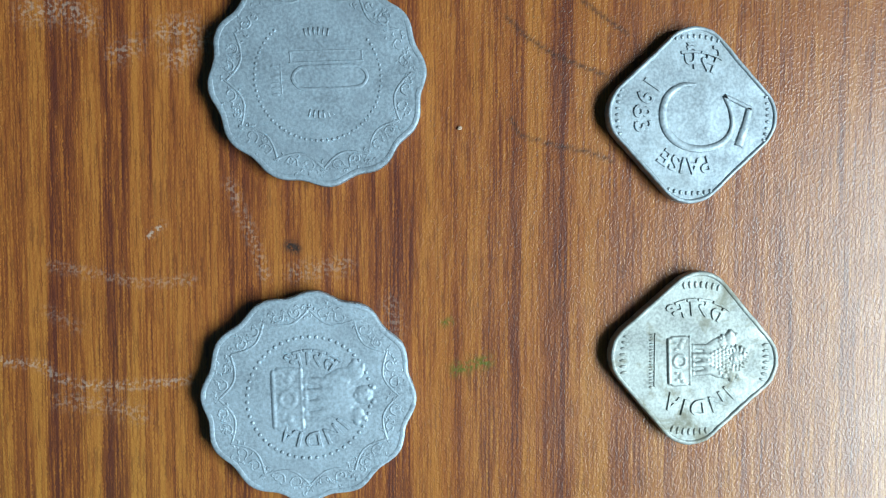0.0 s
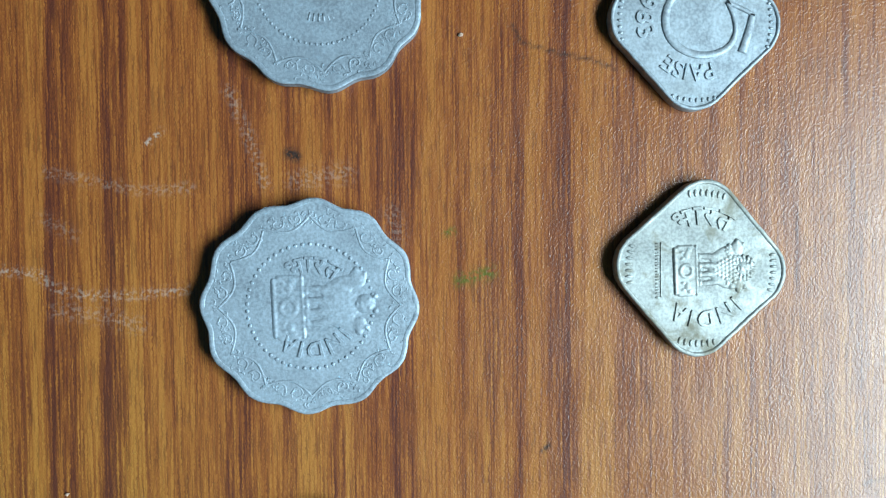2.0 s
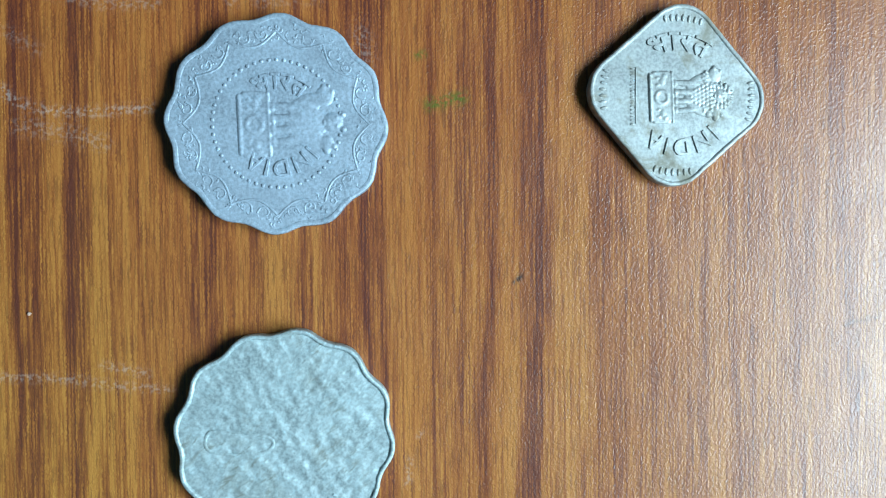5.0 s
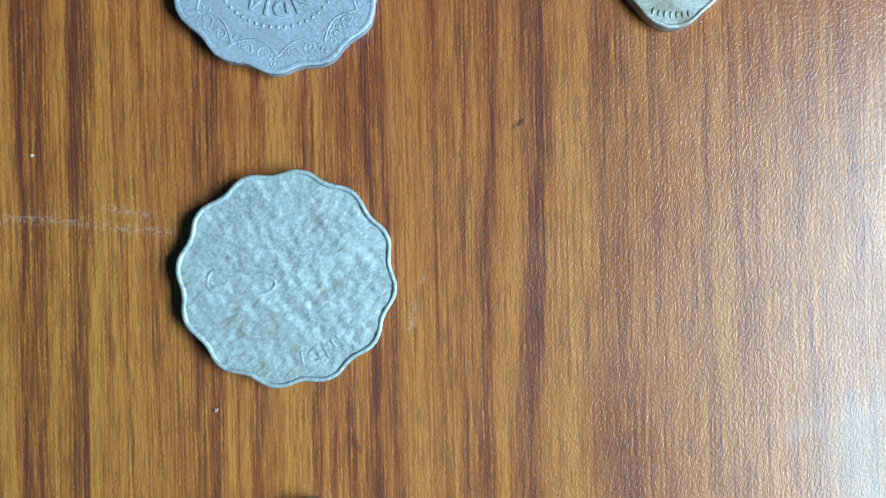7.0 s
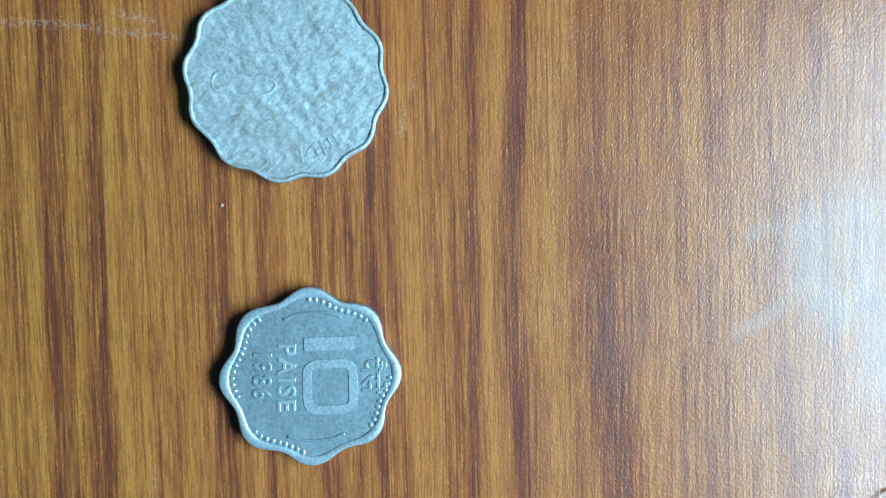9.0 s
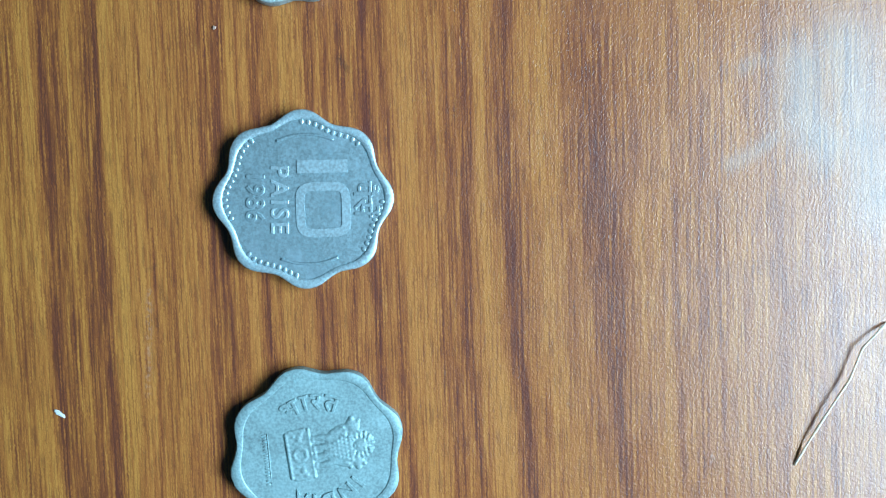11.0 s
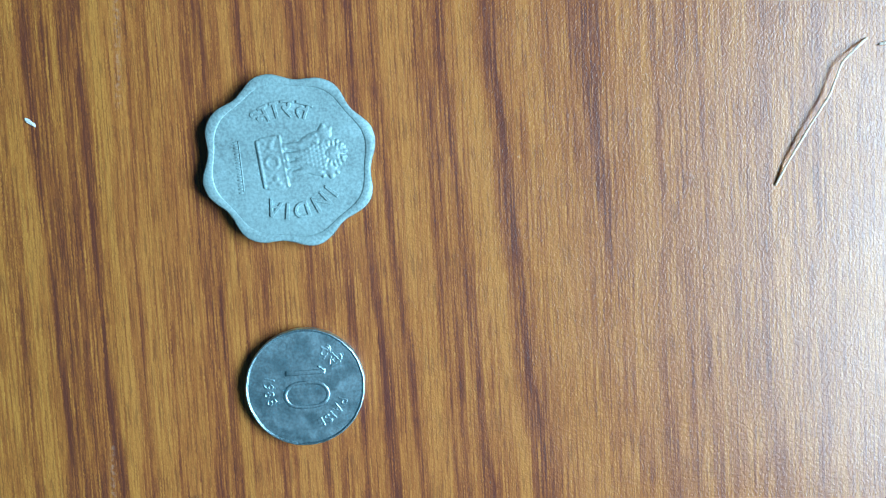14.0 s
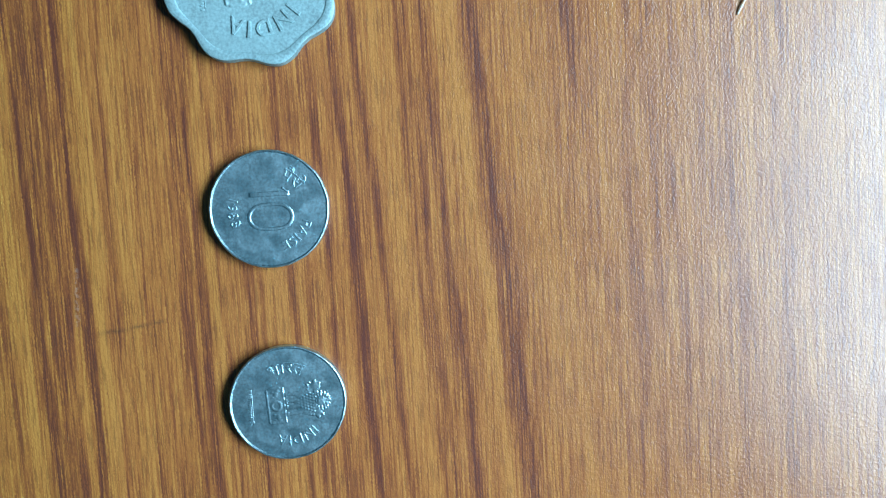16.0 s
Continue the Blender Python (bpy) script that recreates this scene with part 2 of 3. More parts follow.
# ---- the table: a laminate sheet on a board with four legs ----
# the streaks of the print: how dark, half width in mm, and x in mm at these five y
STATIONS = (-5.0, -41.0, -82.0, -120.0, -183.0)
DARK_LEFT = ((0.35, 0.8, -43.0, -43.2, -43.5, -43.5, -42.6), (0.95, 0.6, -39.0, -39.5, -39.2, -39.4, -37.9),
             (0.55, 1.3, -37.2, -37.3, -37.7, -37.5, -36.2), (0.95, 0.7, -32.4, -33.0, -32.7, -33.0, -31.9),
             (0.60, 0.9, -30.9, -31.5, -33.9, -35.0, -34.4), (0.40, 0.3, -27.7, -28.5, -27.0, -26.5, -27.7),
             (0.35, 0.2, -25.0, -25.2, -23.6, -24.0, -23.5), (0.50, 0.8, -18.0, -18.7, -19.0, -18.5, -17.7),
             (0.65, 0.8, -16.0, -16.5, -17.2, -16.6, -15.8), (0.40, 0.3, -14.4, -14.7, -14.2, -14.5, -12.8),
             (0.50, 0.8, -10.6, -11.4, -12.0, -11.3, -9.1))
DARK_MIDDLE = ((0.60, 0.6, -6.0, -5.3, -4.8, -4.4, -3.0), (0.35, 0.6, -2.9, -2.3, -3.0, -2.8, -0.5),
               (0.55, 0.8, -0.4, -0.8, -0.4, 0.3, 2.5), (0.95, 0.75, 2.4, 2.0, 2.8, 3.5, 6.6),
               (0.60, 0.6, 4.3, 3.7, 5.2, 6.4, 10.6), (0.40, 0.4, 10.0, 10.4, 11.0, 13.0, 15.9),
               (0.40, 0.8, 15.1, 13.9, 13.9, 14.2, 17.3), (0.60, 0.8, 17.7, 17.8, 16.2, 16.2, 20.5),
               (0.50, 1.7, 22.9, 23.3, 21.5, 23.0, 28.0), (0.92, 0.8, 24.0, 24.3, 21.9, 23.2, 28.6))
DARK_PALING = ((0.40, 1.0, 30.8, 32.6, 30.5, 30.6, 36.0), (0.45, 0.9, 32.9, 34.5, 34.0, 34.5, 40.0), (0.45, 1.1, 38.6, 39.0, 40.1, 39.2, 44.0))
DARK_RIGHT = ((0.50, 0.8, 43.8, 45.8, 46.2, 47.0, 48.0), (0.45, 0.6, 47.4, 49.4, 50.6, 50.3, 51.3), (0.35, 0.6, 50.0, 52.0, 52.6, 53.3, 55.0),
              (0.40, 0.9, 53.6, 58.0, 60.1, 63.0, 64.0), (0.40, 0.9, 62.0, 65.0, 68.0, 71.0, 72.0))
PALE = ((0.55, 0.9, -40.9, -41.2, -41.8, -41.4, -40.6), (0.45, 0.8, -34.4, -35.2, -36.4, -36.4, -33.3),
        (0.75, 0.9, -29.4, -29.9, -31.6, -30.3, -29.6), (0.45, 1.2, -26.4, -26.6, -27.2, -28.0, -25.4),
        (0.55, 1.0, -13.0, -12.8, -14.8, -13.2, -14.0), (0.50, 1.5, -8.2, -8.0, -8.1, -7.0, -5.0),
        (0.60, 1.8, 7.0, 8.2, 7.6, 9.2, 13.6), (0.40, 0.7, 12.2, 15.8, 12.4, 10.8, 8.6),
        (0.80, 1.5, 20.2, 21.0, 18.4, 19.6, 25.4), (0.45, 2.4, 27.4, 28.6, 26.4, 28.6, 36.0),
        (0.40, 1.3, 46.0, 48.0, 47.9, 45.2, 50.6))
# scuffs, stains and hair cracks: strength, half width and a run of places in mm
SCUFFS = ((1.0, 0.55, (-46, -18), (-40.7, -18.6), (-39, -20.3), (-35.8, -21.2), (-30.4, -21.4), (-23.4, -20.8)),
          (0.55, 1.0, (-38.5, -23.1), (-33.8, -23.6), (-29.1, -25.1)), (0.85, 1.5, (-41.2, 24), (-36.6, 24.4), (-34.7, 22.9)),
          (0.75, 1.1, (-31.2, 19.2), (-28.9, 20.3)), (0.85, 1.3, (-25.5, 22), (-22.8, 22.8), (-20.9, 21.1), (-24.3, 18.6)),
          (1.6, 0.35, (-27.9, -2.9), (-26.1, -1.5)), (0.65, 0.7, (-18.1, 3.6), (-15.8, -1.6), (-13.8, -8)),
          (0.6, 0.6, (-39.4, -6.4), (-28.8, -8.6), (-22.7, -8.3)), (0.6, 1.2, (-10, -7.5), (-4, -6.5)))
SCUFFS_LOWER = ((0.75, 0.5, (-44, -53), (-37.5, -53.1), (-33, -53.5), (-28.4, -54.3), (-21.7, -55.1)),
                (0.8, 0.45, (-29.6, -51.8), (-24.4, -53)), (0.7, 0.5, (7, -67.4), (7.4, -64.8)), (0.9, 0.35, (8.5, -61.6), (8.7, -61.2)),
                (0.5, 0.35, (-27.2, -112), (-27.6, -119), (-28.1, -126)), (0.6, 0.25, (-32.6, -173), (-33, -181)), (0.7, 0.3, (52, -139.3), (52, -140)),
                (0.5, 1.2, (1.7, -11.4), (2.4, -14.6)), (0.4, 0.7, (-40, -12), (-36.5, -14)))
GREENS = ((1.05, 0.8, (10.2, -20.1), (12.4, -19.6), (14.2, -19.2)), (1.0, 0.45, (8.6, -14.1), (9.4, -13.9)))
SOOTS = ((1.3, 0.65, (-10.8, -4.1), (-10, -4.5)), (0.8, 0.27, (16.5, 24.8), (19, 22.4), (23, 20), (27.1, 18.5), (29.7, 17.6)),
         (0.8, 0.27, (26.3, 27.1), (29.7, 24.7), (32.3, 23)), (0.75, 0.24, (17.2, 12), (18.4, 9.9), (23.1, 8.6), (27.2, 7.9), (30.6, 6.7)),
         (1.2, 0.28, (20.8, -42.4), (21.7, -41.7)), (0.7, 0.2, (-27.3, -108.9), (-26.2, -108.7)),
         (0.6, 0.22, (-30.3, -182.6), (-25.2, -182), (-21.3, -181.3)), (0.4, 0.35, (65, -48.6), (70, -47.6)), (0.5, 0.5, (0.4, -82.5), (-0.6, -81)))
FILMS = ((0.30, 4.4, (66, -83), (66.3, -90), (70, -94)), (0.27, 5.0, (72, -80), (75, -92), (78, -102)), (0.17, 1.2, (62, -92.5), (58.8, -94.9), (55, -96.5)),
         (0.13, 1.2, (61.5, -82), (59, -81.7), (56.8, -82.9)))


def run_mask(x, y, marks):
    """How strongly each place is marked by runs of straight pieces with soft sides."""
    out = np.zeros_like(x)
    for strength, half, *run in marks:
        for (ax, ay), (bx, by) in zip(run, run[1:]):
            lx, ly = bx - ax, by - ay
            k = np.clip(((x - ax) * lx + (y - ay) * ly) / (lx * lx + ly * ly), 0, 1)
            d2 = (x - ax - k * lx) ** 2 + (y - ay - k * ly) ** 2
            out = np.maximum(out, strength * np.exp(-d2 / half ** 2))
    return out


def streak_mask(x, y, streaks, rng, fade=1.0):
    out = np.zeros_like(x)
    for strength, half, *xs in streaks:
        order = slice(None, None, -1)
        mid = np.interp(y, STATIONS[order], xs[order])
        below, above = np.minimum(y - STATIONS[-1], 0), np.maximum(y - STATIONS[0], 0)
        mid = mid + below * (xs[4] - xs[3]) / (STATIONS[4] - STATIONS[3]) + above * 0.01
        p, q, r = rng.uniform(0, 6.3, 3)
        mid = mid + 0.18 * np.sin(y / 9 + p) + 0.10 * np.sin(y / 3.7 + q)
        wide = half * (1 + 0.22 * np.sin(y / 14 + r) + 0.15 * np.sin(y / 5.3 + p))
        out = np.maximum(out, strength * np.exp(-np.abs((x - mid) / wide) ** 2.4))
    return out * fade


def laminate_sheet(parent):
    rng = np.random.default_rng(4)
    xs = np.concatenate([[-500, -300, -150, -90], np.arange(-64, 104, 0.30), [150, 300, 490]])
    ys = np.concatenate([[-700, -450, -320], np.arange(-262, 66, 0.45), [120, 300, 600]])
    gx, gy = (g.ravel() for g in np.meshgrid(xs, ys))
    nx, ny = len(xs), len(ys)
    i = (np.arange(ny - 1)[:, None] * nx + np.arange(nx - 1)).ravel()
    me = bpy.data.meshes.new("laminate_sheet")
    verts = np.stack([gx, gy, 0 * gx], 1) * MM
    me.from_pydata(verts.tolist(), [], np.stack([i, i + 1, i + 1 + nx, i + nx], 1).tolist())
    dark = streak_mask(gx, gy, DARK_LEFT + DARK_MIDDLE, rng)
    # some streaks towards the window pale along the grain
    dark = np.maximum(dark, streak_mask(gx, gy, DARK_PALING, rng, np.interp(gy, (-150, -100, -60, 0), (0.2, 0.35, 0.6, 0.8))))
    dark = np.maximum(dark, streak_mask(gx, gy, DARK_RIGHT, rng, 0.75))
    # one dark wedge that narrows along the grain
    half = np.interp(gy, (-152, -125, -98, -50), (0.5, 1.6, 3.6, 3.0))
    wedge = 0.74 * np.exp(-np.abs((gx - np.interp(gy, (-152, -98, -70), (39.6, 35.4, 33.0))) / half) ** 3) * np.interp(gy, (-160, -148, -100, -50), (0, 1, 1, 0))
    dark = np.maximum(dark, wedge)
    pale = streak_mask(gx, gy, PALE, rng)
    for name, values in (("grain", dark - 0.5 * pale * (1 - dark)), ("scuff", run_mask(gx, gy, SCUFFS + SCUFFS_LOWER)),
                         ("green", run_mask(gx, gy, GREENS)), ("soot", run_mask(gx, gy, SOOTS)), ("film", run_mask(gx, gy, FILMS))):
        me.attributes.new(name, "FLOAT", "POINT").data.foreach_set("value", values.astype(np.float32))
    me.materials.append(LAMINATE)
    ob = new("laminate_sheet", me)
    ob.parent = parent
    return tagged(ob, "brown wood-print laminate with embossed skin and scuffs")


table = tagged(new("table"), "brown wood-grain laminate table with pale scuffs and stains", "table")
laminate_sheet(table)
block("tabletop", (-0.5, -0.7, -0.026), (0.49, 0.6, -0.001), TIMBER, table)
for lx in (-0.45, 0.44):
    for ly in (-0.65, 0.55):
        block("leg", (lx - 0.03, ly - 0.03, FLOOR_Z), (lx + 0.03, ly + 0.03, -0.026), TIMBER, table, 0.004)


# ---- coins: drawn in their own frame, u to the coin's right, v to its top ----
def scallop(r, lobes, depth, phase=0.0):
    """An outline with lobes; phase in degrees from the coin's top."""
    return lambda a: r - depth * (0.5 - 0.5 * np.cos(lobes * (a - radians(90 + phase)))) ** 1.15


def round_square(half, corner, phase=0.0):
    """A square with rounded corners that point up, right, down and left."""
    def radius(a):
        b = np.abs((a - radians(90 + phase) + math.pi / 4) % (math.pi / 2) - math.pi / 4)  # from the corner's direction
        mid = (half - corner) * math.sqrt(2)
        arc = mid * np.cos(b) + np.sqrt(np.maximum(corner ** 2 - (mid * np.sin(b)) ** 2, 0))
        side = half / np.cos(math.pi / 4 - b)
        return np.where(b < math.pi / 4 - math.atan((half - corner) / half), arc, side)
    return radius


def ring_mesh(rings, cap=True):
    """A bmesh from closed rings of equal count, joined one to the next; the last is closed to a fan."""
    bm = bmesh.new()
    rows = [[bm.verts.new(p * MM) for p in ring] for ring in rings]
    n = len(rows[0])
    for a, b in zip(rows, rows[1:]):
        for i in range(n):
            bm.faces.new((a[i], a[(i + 1) % n], b[(i + 1) % n], b[i]))
    if cap:
        bm.faces.new(rows[-1])
        bm.faces.new(rows[0][::-1])
    return bm


def ring(outline, inset, z, wave=None, n=288):
    a = np.linspace(0, 2 * math.pi, n, endpoint=False)
    r = outline(a) - inset
    p = np.stack([r * np.cos(a), r * np.sin(a), np.full(n, float(z))], 1)
    if wave:
        p[:, 2] += wave(p[:, 0], p[:, 1])
    return p


def rough_field(seed, amount, skew=0.0):
    """Uneven wear of a coin's field, in mm; skew draws it out along a slanting line."""
    rng = np.random.default_rng(seed)
    waves = []
    for k in range(46):
        f = rng.uniform(0.5, 5.5)
        d = rng.uniform(0, math.pi) if rng.random() > skew else rng.normal(radians(135), 0.35)
        waves.append((f * math.cos(d), f * math.sin(d), rng.uniform(0, 6.3), 1 / f ** 0.6))
    total = math.sqrt(sum(w[3] ** 2 for w in waves) / 2)
    return lambda x, y: amount / total * sum(w[3] * np.sin(w[0] * x + w[1] * y + w[2]) for w in waves)


def coin_base(outline, thick, rim, rim_high, material, label, seed, wear=0.008, skew=0.0, rim_inner=None, rim_metal=None):
    """The coin's Empty with its blank and its raised rim. Returns it and the field's height."""
    coin = tagged(new("coin"), label, "coin", "old coins laid out on the table")
    field = thick - rim_high
    wave = rough_field(seed, wear, skew)
    edge_wave = rough_field(seed + 50, 0.018)

    def worn(a):
        r = outline(a)
        return r + edge_wave(r * np.cos(a), r * np.sin(a))
    inner = rim_inner or worn
    rings = [ring(worn, 0.16, 0.0), ring(worn, 0.03, 0.10), ring(worn, 0.0, 0.3), ring(worn, 0.0, field - 0.25), ring(worn, 0.05, field - 0.05)]
    for k in range(1, 46):
        rings.append(np.column_stack([(1 - k / 46.0) * ring(worn, 0.1, 0)[:, :2], np.full(288, field)]))
        rings[-1][:, 2] += wave(rings[-1][:, 0], rings[-1][:, 1])
    part("blank", ring_mesh(rings), material, coin)
    up = rough_field(seed + 90, 0.012)
    prof = ((0.02, field - 0.12), (-0.01, thick - 0.22), (0.05, thick - 0.07), (0.16, thick), (0.16 + 0.5 * (rim - 0.2), thick + 0.01),
            (rim - 0.16, thick - 0.01), (rim - 0.04, thick - 0.5 * rim_high), (rim + 0.06, field - 0.10))
    rings = [ring(worn if d < 0.3 else inner, d, z, up) for d, z in prof]
    bm = ring_mesh(rings, False)
    part("rim", bm, rim_metal or material, coin, "smooth raised rim")
    return coin, field


def ribbon(points, width, z, high, closed=False, flat=0.55):
    """A raised stroke along a smooth run of points; width is a number or runs from end to end."""
    p = np.array(points, float)
    k = len(p)
    fine = []
    idx = range(k if closed else k - 1)
    for i in idx:
        a, b, c, d = (p[(i + j) % k] if closed else p[min(max(i + j, 0), k - 1)] for j in (-1, 0, 1, 2))
        for s in np.linspace(0, 1, 7)[:-1]:
            fine.append(0.5 * (2 * b + (c - a) * s + (2 * a - 5 * b + 4 * c - d) * s ** 2 + (3 * b - a - 3 * c + d) * s ** 3))
    if not closed:
        fine.append(p[-1])
    f = np.array(fine)
    n = len(f)
    t = np.roll(f, -1, 0) - np.roll(f, 1, 0)
    if not closed:
        t[0], t[-1] = f[1] - f[0], f[-1] - f[-2]
    t /= np.linalg.norm(t, axis=1)[:, None] + 1e-9
    side = np.stack([-t[:, 1], t[:, 0]], 1)
    w = np.interp(np.linspace(0, 1, n), np.linspace(0, 1, len(width)), width) if isinstance(width, (tuple, list)) else np.full(n, width)
    bm = bmesh.new()
    rows = []
    for e, h in ((-1, -0.12), (-0.92, high * 0.45), (-flat, high), (flat, high), (0.92, high * 0.45), (1, -0.12)):
        q = f + side * (w * 0.5 * e)[:, None]
        rows.append([bm.verts.new((x * MM, y * MM, (z + h) * MM)) for x, y in q])
    for a, b in zip(rows, rows[1:]):
        for i in range(n if closed else n - 1):
            bm.faces.new((a[i], b[i], b[(i + 1) % n], a[(i + 1) % n]))
    if not closed:
        for i in (0, n - 1):
            bm.faces.new([r[i] for r in rows])
    bmesh.ops.recalc_face_normals(bm, faces=bm.faces[:])
    return bm


def join(parts):
    """One bmesh out of several."""
    out = bmesh.new()
    for b in parts:
        me = bpy.data.meshes.new("join")
        b.to_mesh(me)
        b.free()
        out.from_mesh(me)
        bpy.data.meshes.remove(me)
    return out


def words(text, size, high, space=1.0, soft=0.05):
    """Raised letters of the built-in font in mm, centred on their own middle, cap height about 0.7 of size."""
    cu = bpy.data.curves.new("text", "FONT")
    cu.body, cu.size, cu.align_x = text, size, "CENTER"
    cu.space_character, cu.resolution_u = space, 3
    cu.extrude, cu.bevel_depth, cu.bevel_resolution, cu.offset = 0.12, soft, 1, 0.022 * size - soft
    ob = new("text", cu)
    me = bpy.data.meshes.new_from_object(ob.evaluated_get(bpy.context.evaluated_depsgraph_get()))
    bm = bmesh.new()
    bm.from_mesh(me)
    bpy.data.objects.remove(ob)
    bpy.data.curves.remove(cu)
    bpy.data.meshes.remove(me)
    top = max((v.co.z for v in bm.verts), default=0)
    for v in bm.verts:
        v.co.z += high - top
        v.co.y -= size * 0.35
    return bm


def letters(name, bm, material, coin, label):
    """Each separate letter or figure of a line as a part of its own."""
    seen = set()
    for first in bm.verts[:]:
        if first in seen:
            continue
        island, todo = [], [first]
        seen.add(first)
        while todo:
            v = todo.pop()
            island.append(v)
            for e in v.link_edges:
                o = e.other_vert(v)
                if o not in seen:
                    seen.add(o)
                    todo.append(o)
        one = bmesh.new()
        new_of = {v: one.verts.new(v.co) for v in island}
        for f in {f for v in island for f in v.link_faces}:
            one.faces.new([new_of[v] for v in f.verts])
        part(name, one, material, coin, label, smooth=False)
    bm.free()


def straight(bm, u, v, z, turn=0.0, squeeze=1.0):
    c, s = math.cos(radians(turn)), math.sin(radians(turn))
    for p in bm.verts:
        x, y = p.co.x * squeeze, p.co.y
        p.co = ((u + c * x - s * y) * MM, (v + s * x + c * y) * MM, (z + p.co.z) * MM)
    return bm


def bent(bm, radius, at, z, inward=False, squeeze=1.0):
    """Bends a line of letters round the coin, centred on the direction at (degrees); inward: their tops point to the middle."""
    for p in bm.verts:
        x, y = p.co.x * squeeze, p.co.y
        a, r = (radians(at) + x / radius, radius - y) if inward else (radians(at) - x / radius, radius + y)
        p.co = (r * math.cos(a) * MM, r * math.sin(a) * MM, (z + p.co.z) * MM)
    return bm


def beads(spots, size, high, z):
    """Small domes at the places given; one mesh of struck dots."""
    parts = bmesh.new()
    for u, v, su, sv, turn in spots:
        c, s = math.cos(turn), math.sin(turn)
        rows = []
        for r, h in ((1.0, -0.06), (0.8, high * 0.6), (0.4, high)):
            rows.append([parts.verts.new(((u + c * r * su * math.cos(k * math.pi / 4) - s * r * sv * math.sin(k * math.pi / 4)) * MM,
                                          (v + s * r * su * math.cos(k * math.pi / 4) + c * r * sv * math.sin(k * math.pi / 4)) * MM, (z + h) * MM)) for k in range(8)])
        for a, b in zip(rows, rows[1:]):
            for k in range(8):
                parts.faces.new((a[k], a[(k + 1) % 8], b[(k + 1) % 8], b[k]))
        parts.faces.new(rows[-1])
    return parts


def bead_circle(radius, count, size, a0=0, a1=360, long=1.0):
    out = []
    for k in range(count):
        a = radians(a0 + (a1 - a0) * k / count)
        out.append((radius * math.cos(a), radius * math.sin(a), size * long, size, a))
    return out


def emblem(scale, u, v, z, high, turn=0.0, worn=1, seed=1, plain=False):
    """The national emblem worn to plain lumps: a moulded base, legs, chests and three round tops."""
    rng = np.random.default_rng(seed)
    n, m = 132, 156
    x, y = np.meshgrid(np.linspace(-4.6, 4.6, n), np.linspace(-4.9, 7.3, m))

    def dome(cx, cy, sx, sy, k, lean=0.0):
        ca, sa = math.cos(radians(lean)), math.sin(radians(lean))
        p, q = (x - cx) * ca + (y - cy) * sa, (y - cy) * ca - (x - cx) * sa
        return k * np.sqrt(np.maximum(1 - (p / sx) ** 2 - (q / sy) ** 2, 0)) ** 0.7

    def slab(x0, x1, y0, y1, k, r=0.22, chamfer=0.0):
        d = np.minimum(np.minimum(x - x0, x1 - x), np.minimum(y - y0, y1 - y))
        if chamfer:
            cx, hx, cy, hy = (x0 + x1) / 2, (x1 - x0) / 2, (y0 + y1) / 2, (y1 - y0) / 2
            d = np.minimum(d, (hx + hy - chamfer - np.abs(x - cx) - np.abs(y - cy)) * 0.7)
        return k * np.clip(d / r, 0, 1)
    h = slab(-3.5, 3.5, -4.4, -0.9, 0.62, 0.25, 0.7)
    h = np.maximum(h, slab(-3.55, 3.55, -1.45, -0.9, 0.82, 0.2, 0.3))
    h = np.maximum(h, slab(-3.3, 3.3, -4.4, -3.75, 0.86, 0.2, 0.3))
    h = np.maximum(h, np.where(np.abs(np.hypot(x, y + 2.6) - 0.8) < 0.2, 0.92, 0))
    for sgn in (-1, 1):
        for a, b, w, v in ((2.1, -2.5, 0.75, 0.5), (2.7, -2.2, 0.4, 0.45), (1.6, -3.1, 0.2, 0.4), (2.5, -3.1, 0.2, 0.4)):
            h = np.maximum(h, dome(sgn * a, b, w, v, 0.95))
        for a, w, k in ((0.55, 0.42, 0.95), (1.75, 0.40, 0.75)):
            h = np.maximum(h, dome(sgn * a, 0.7, w, 2.2, k, sgn * 4))
            h = np.maximum(h, dome(sgn * a, -0.75, w * 1.3, 0.35, k * 1.05))
        out = 1.0 if sgn < 0 else 0.8
        h = np.maximum(h, dome(sgn * 1.9 * out, 2.7, 1.0, 2.1, 0.72, sgn * -22))
        h = np.maximum(h, dome(sgn * 2.7 * out, 4.6, 1.05 * out, 0.95 * out, 0.85))
        h = np.maximum(h, dome(sgn * 3.45 * out, 4.55, 0.52, 0.42, 0.9))
        h = np.maximum(h, dome(sgn * 3.15 * out, 5.35, 0.32, 0.28, 0.95))
        for k in range(0 if plain else 16):
            a, r = rng.uniform(-2.6, 0.9), rng.uniform(0.75, 1.25)
            h = np.maximum(h, dome(sgn * (2.45 - r * math.cos(a)) * out, 4.3 + r * math.sin(a) * 1.1, 0.22, 0.30, rng.uniform(0.85, 1.05), sgn * 25))
    h = np.maximum(h, dome(0, 2.7, 1.55, 2.3, 0.9))
    for row in range(0 if plain else 6):
        for k in range(-3, 4):
            cx, cy = (k + 0.5 * (row % 2)) * 0.52, 1.3 + row * 0.52
            if abs(cx) < 0.75 + 0.22 * row:
                h = np.maximum(h, dome(cx, cy, 0.28, 0.34, 0.98 + 0.03 * row))
    for r, count, k in () if plain else ((1.7, 17, 1.05), (1.3, 13, 1.15)):
        for q in range(count):
            a = 2 * math.pi * (q + 0.3 * rng.random()) / count
            h = np.maximum(h, dome(r * math.cos(a) * 0.9, 5.2 + r * math.sin(a) * 0.92, 0.27, 0.36, k * 0.93, math.degrees(a) - 90))
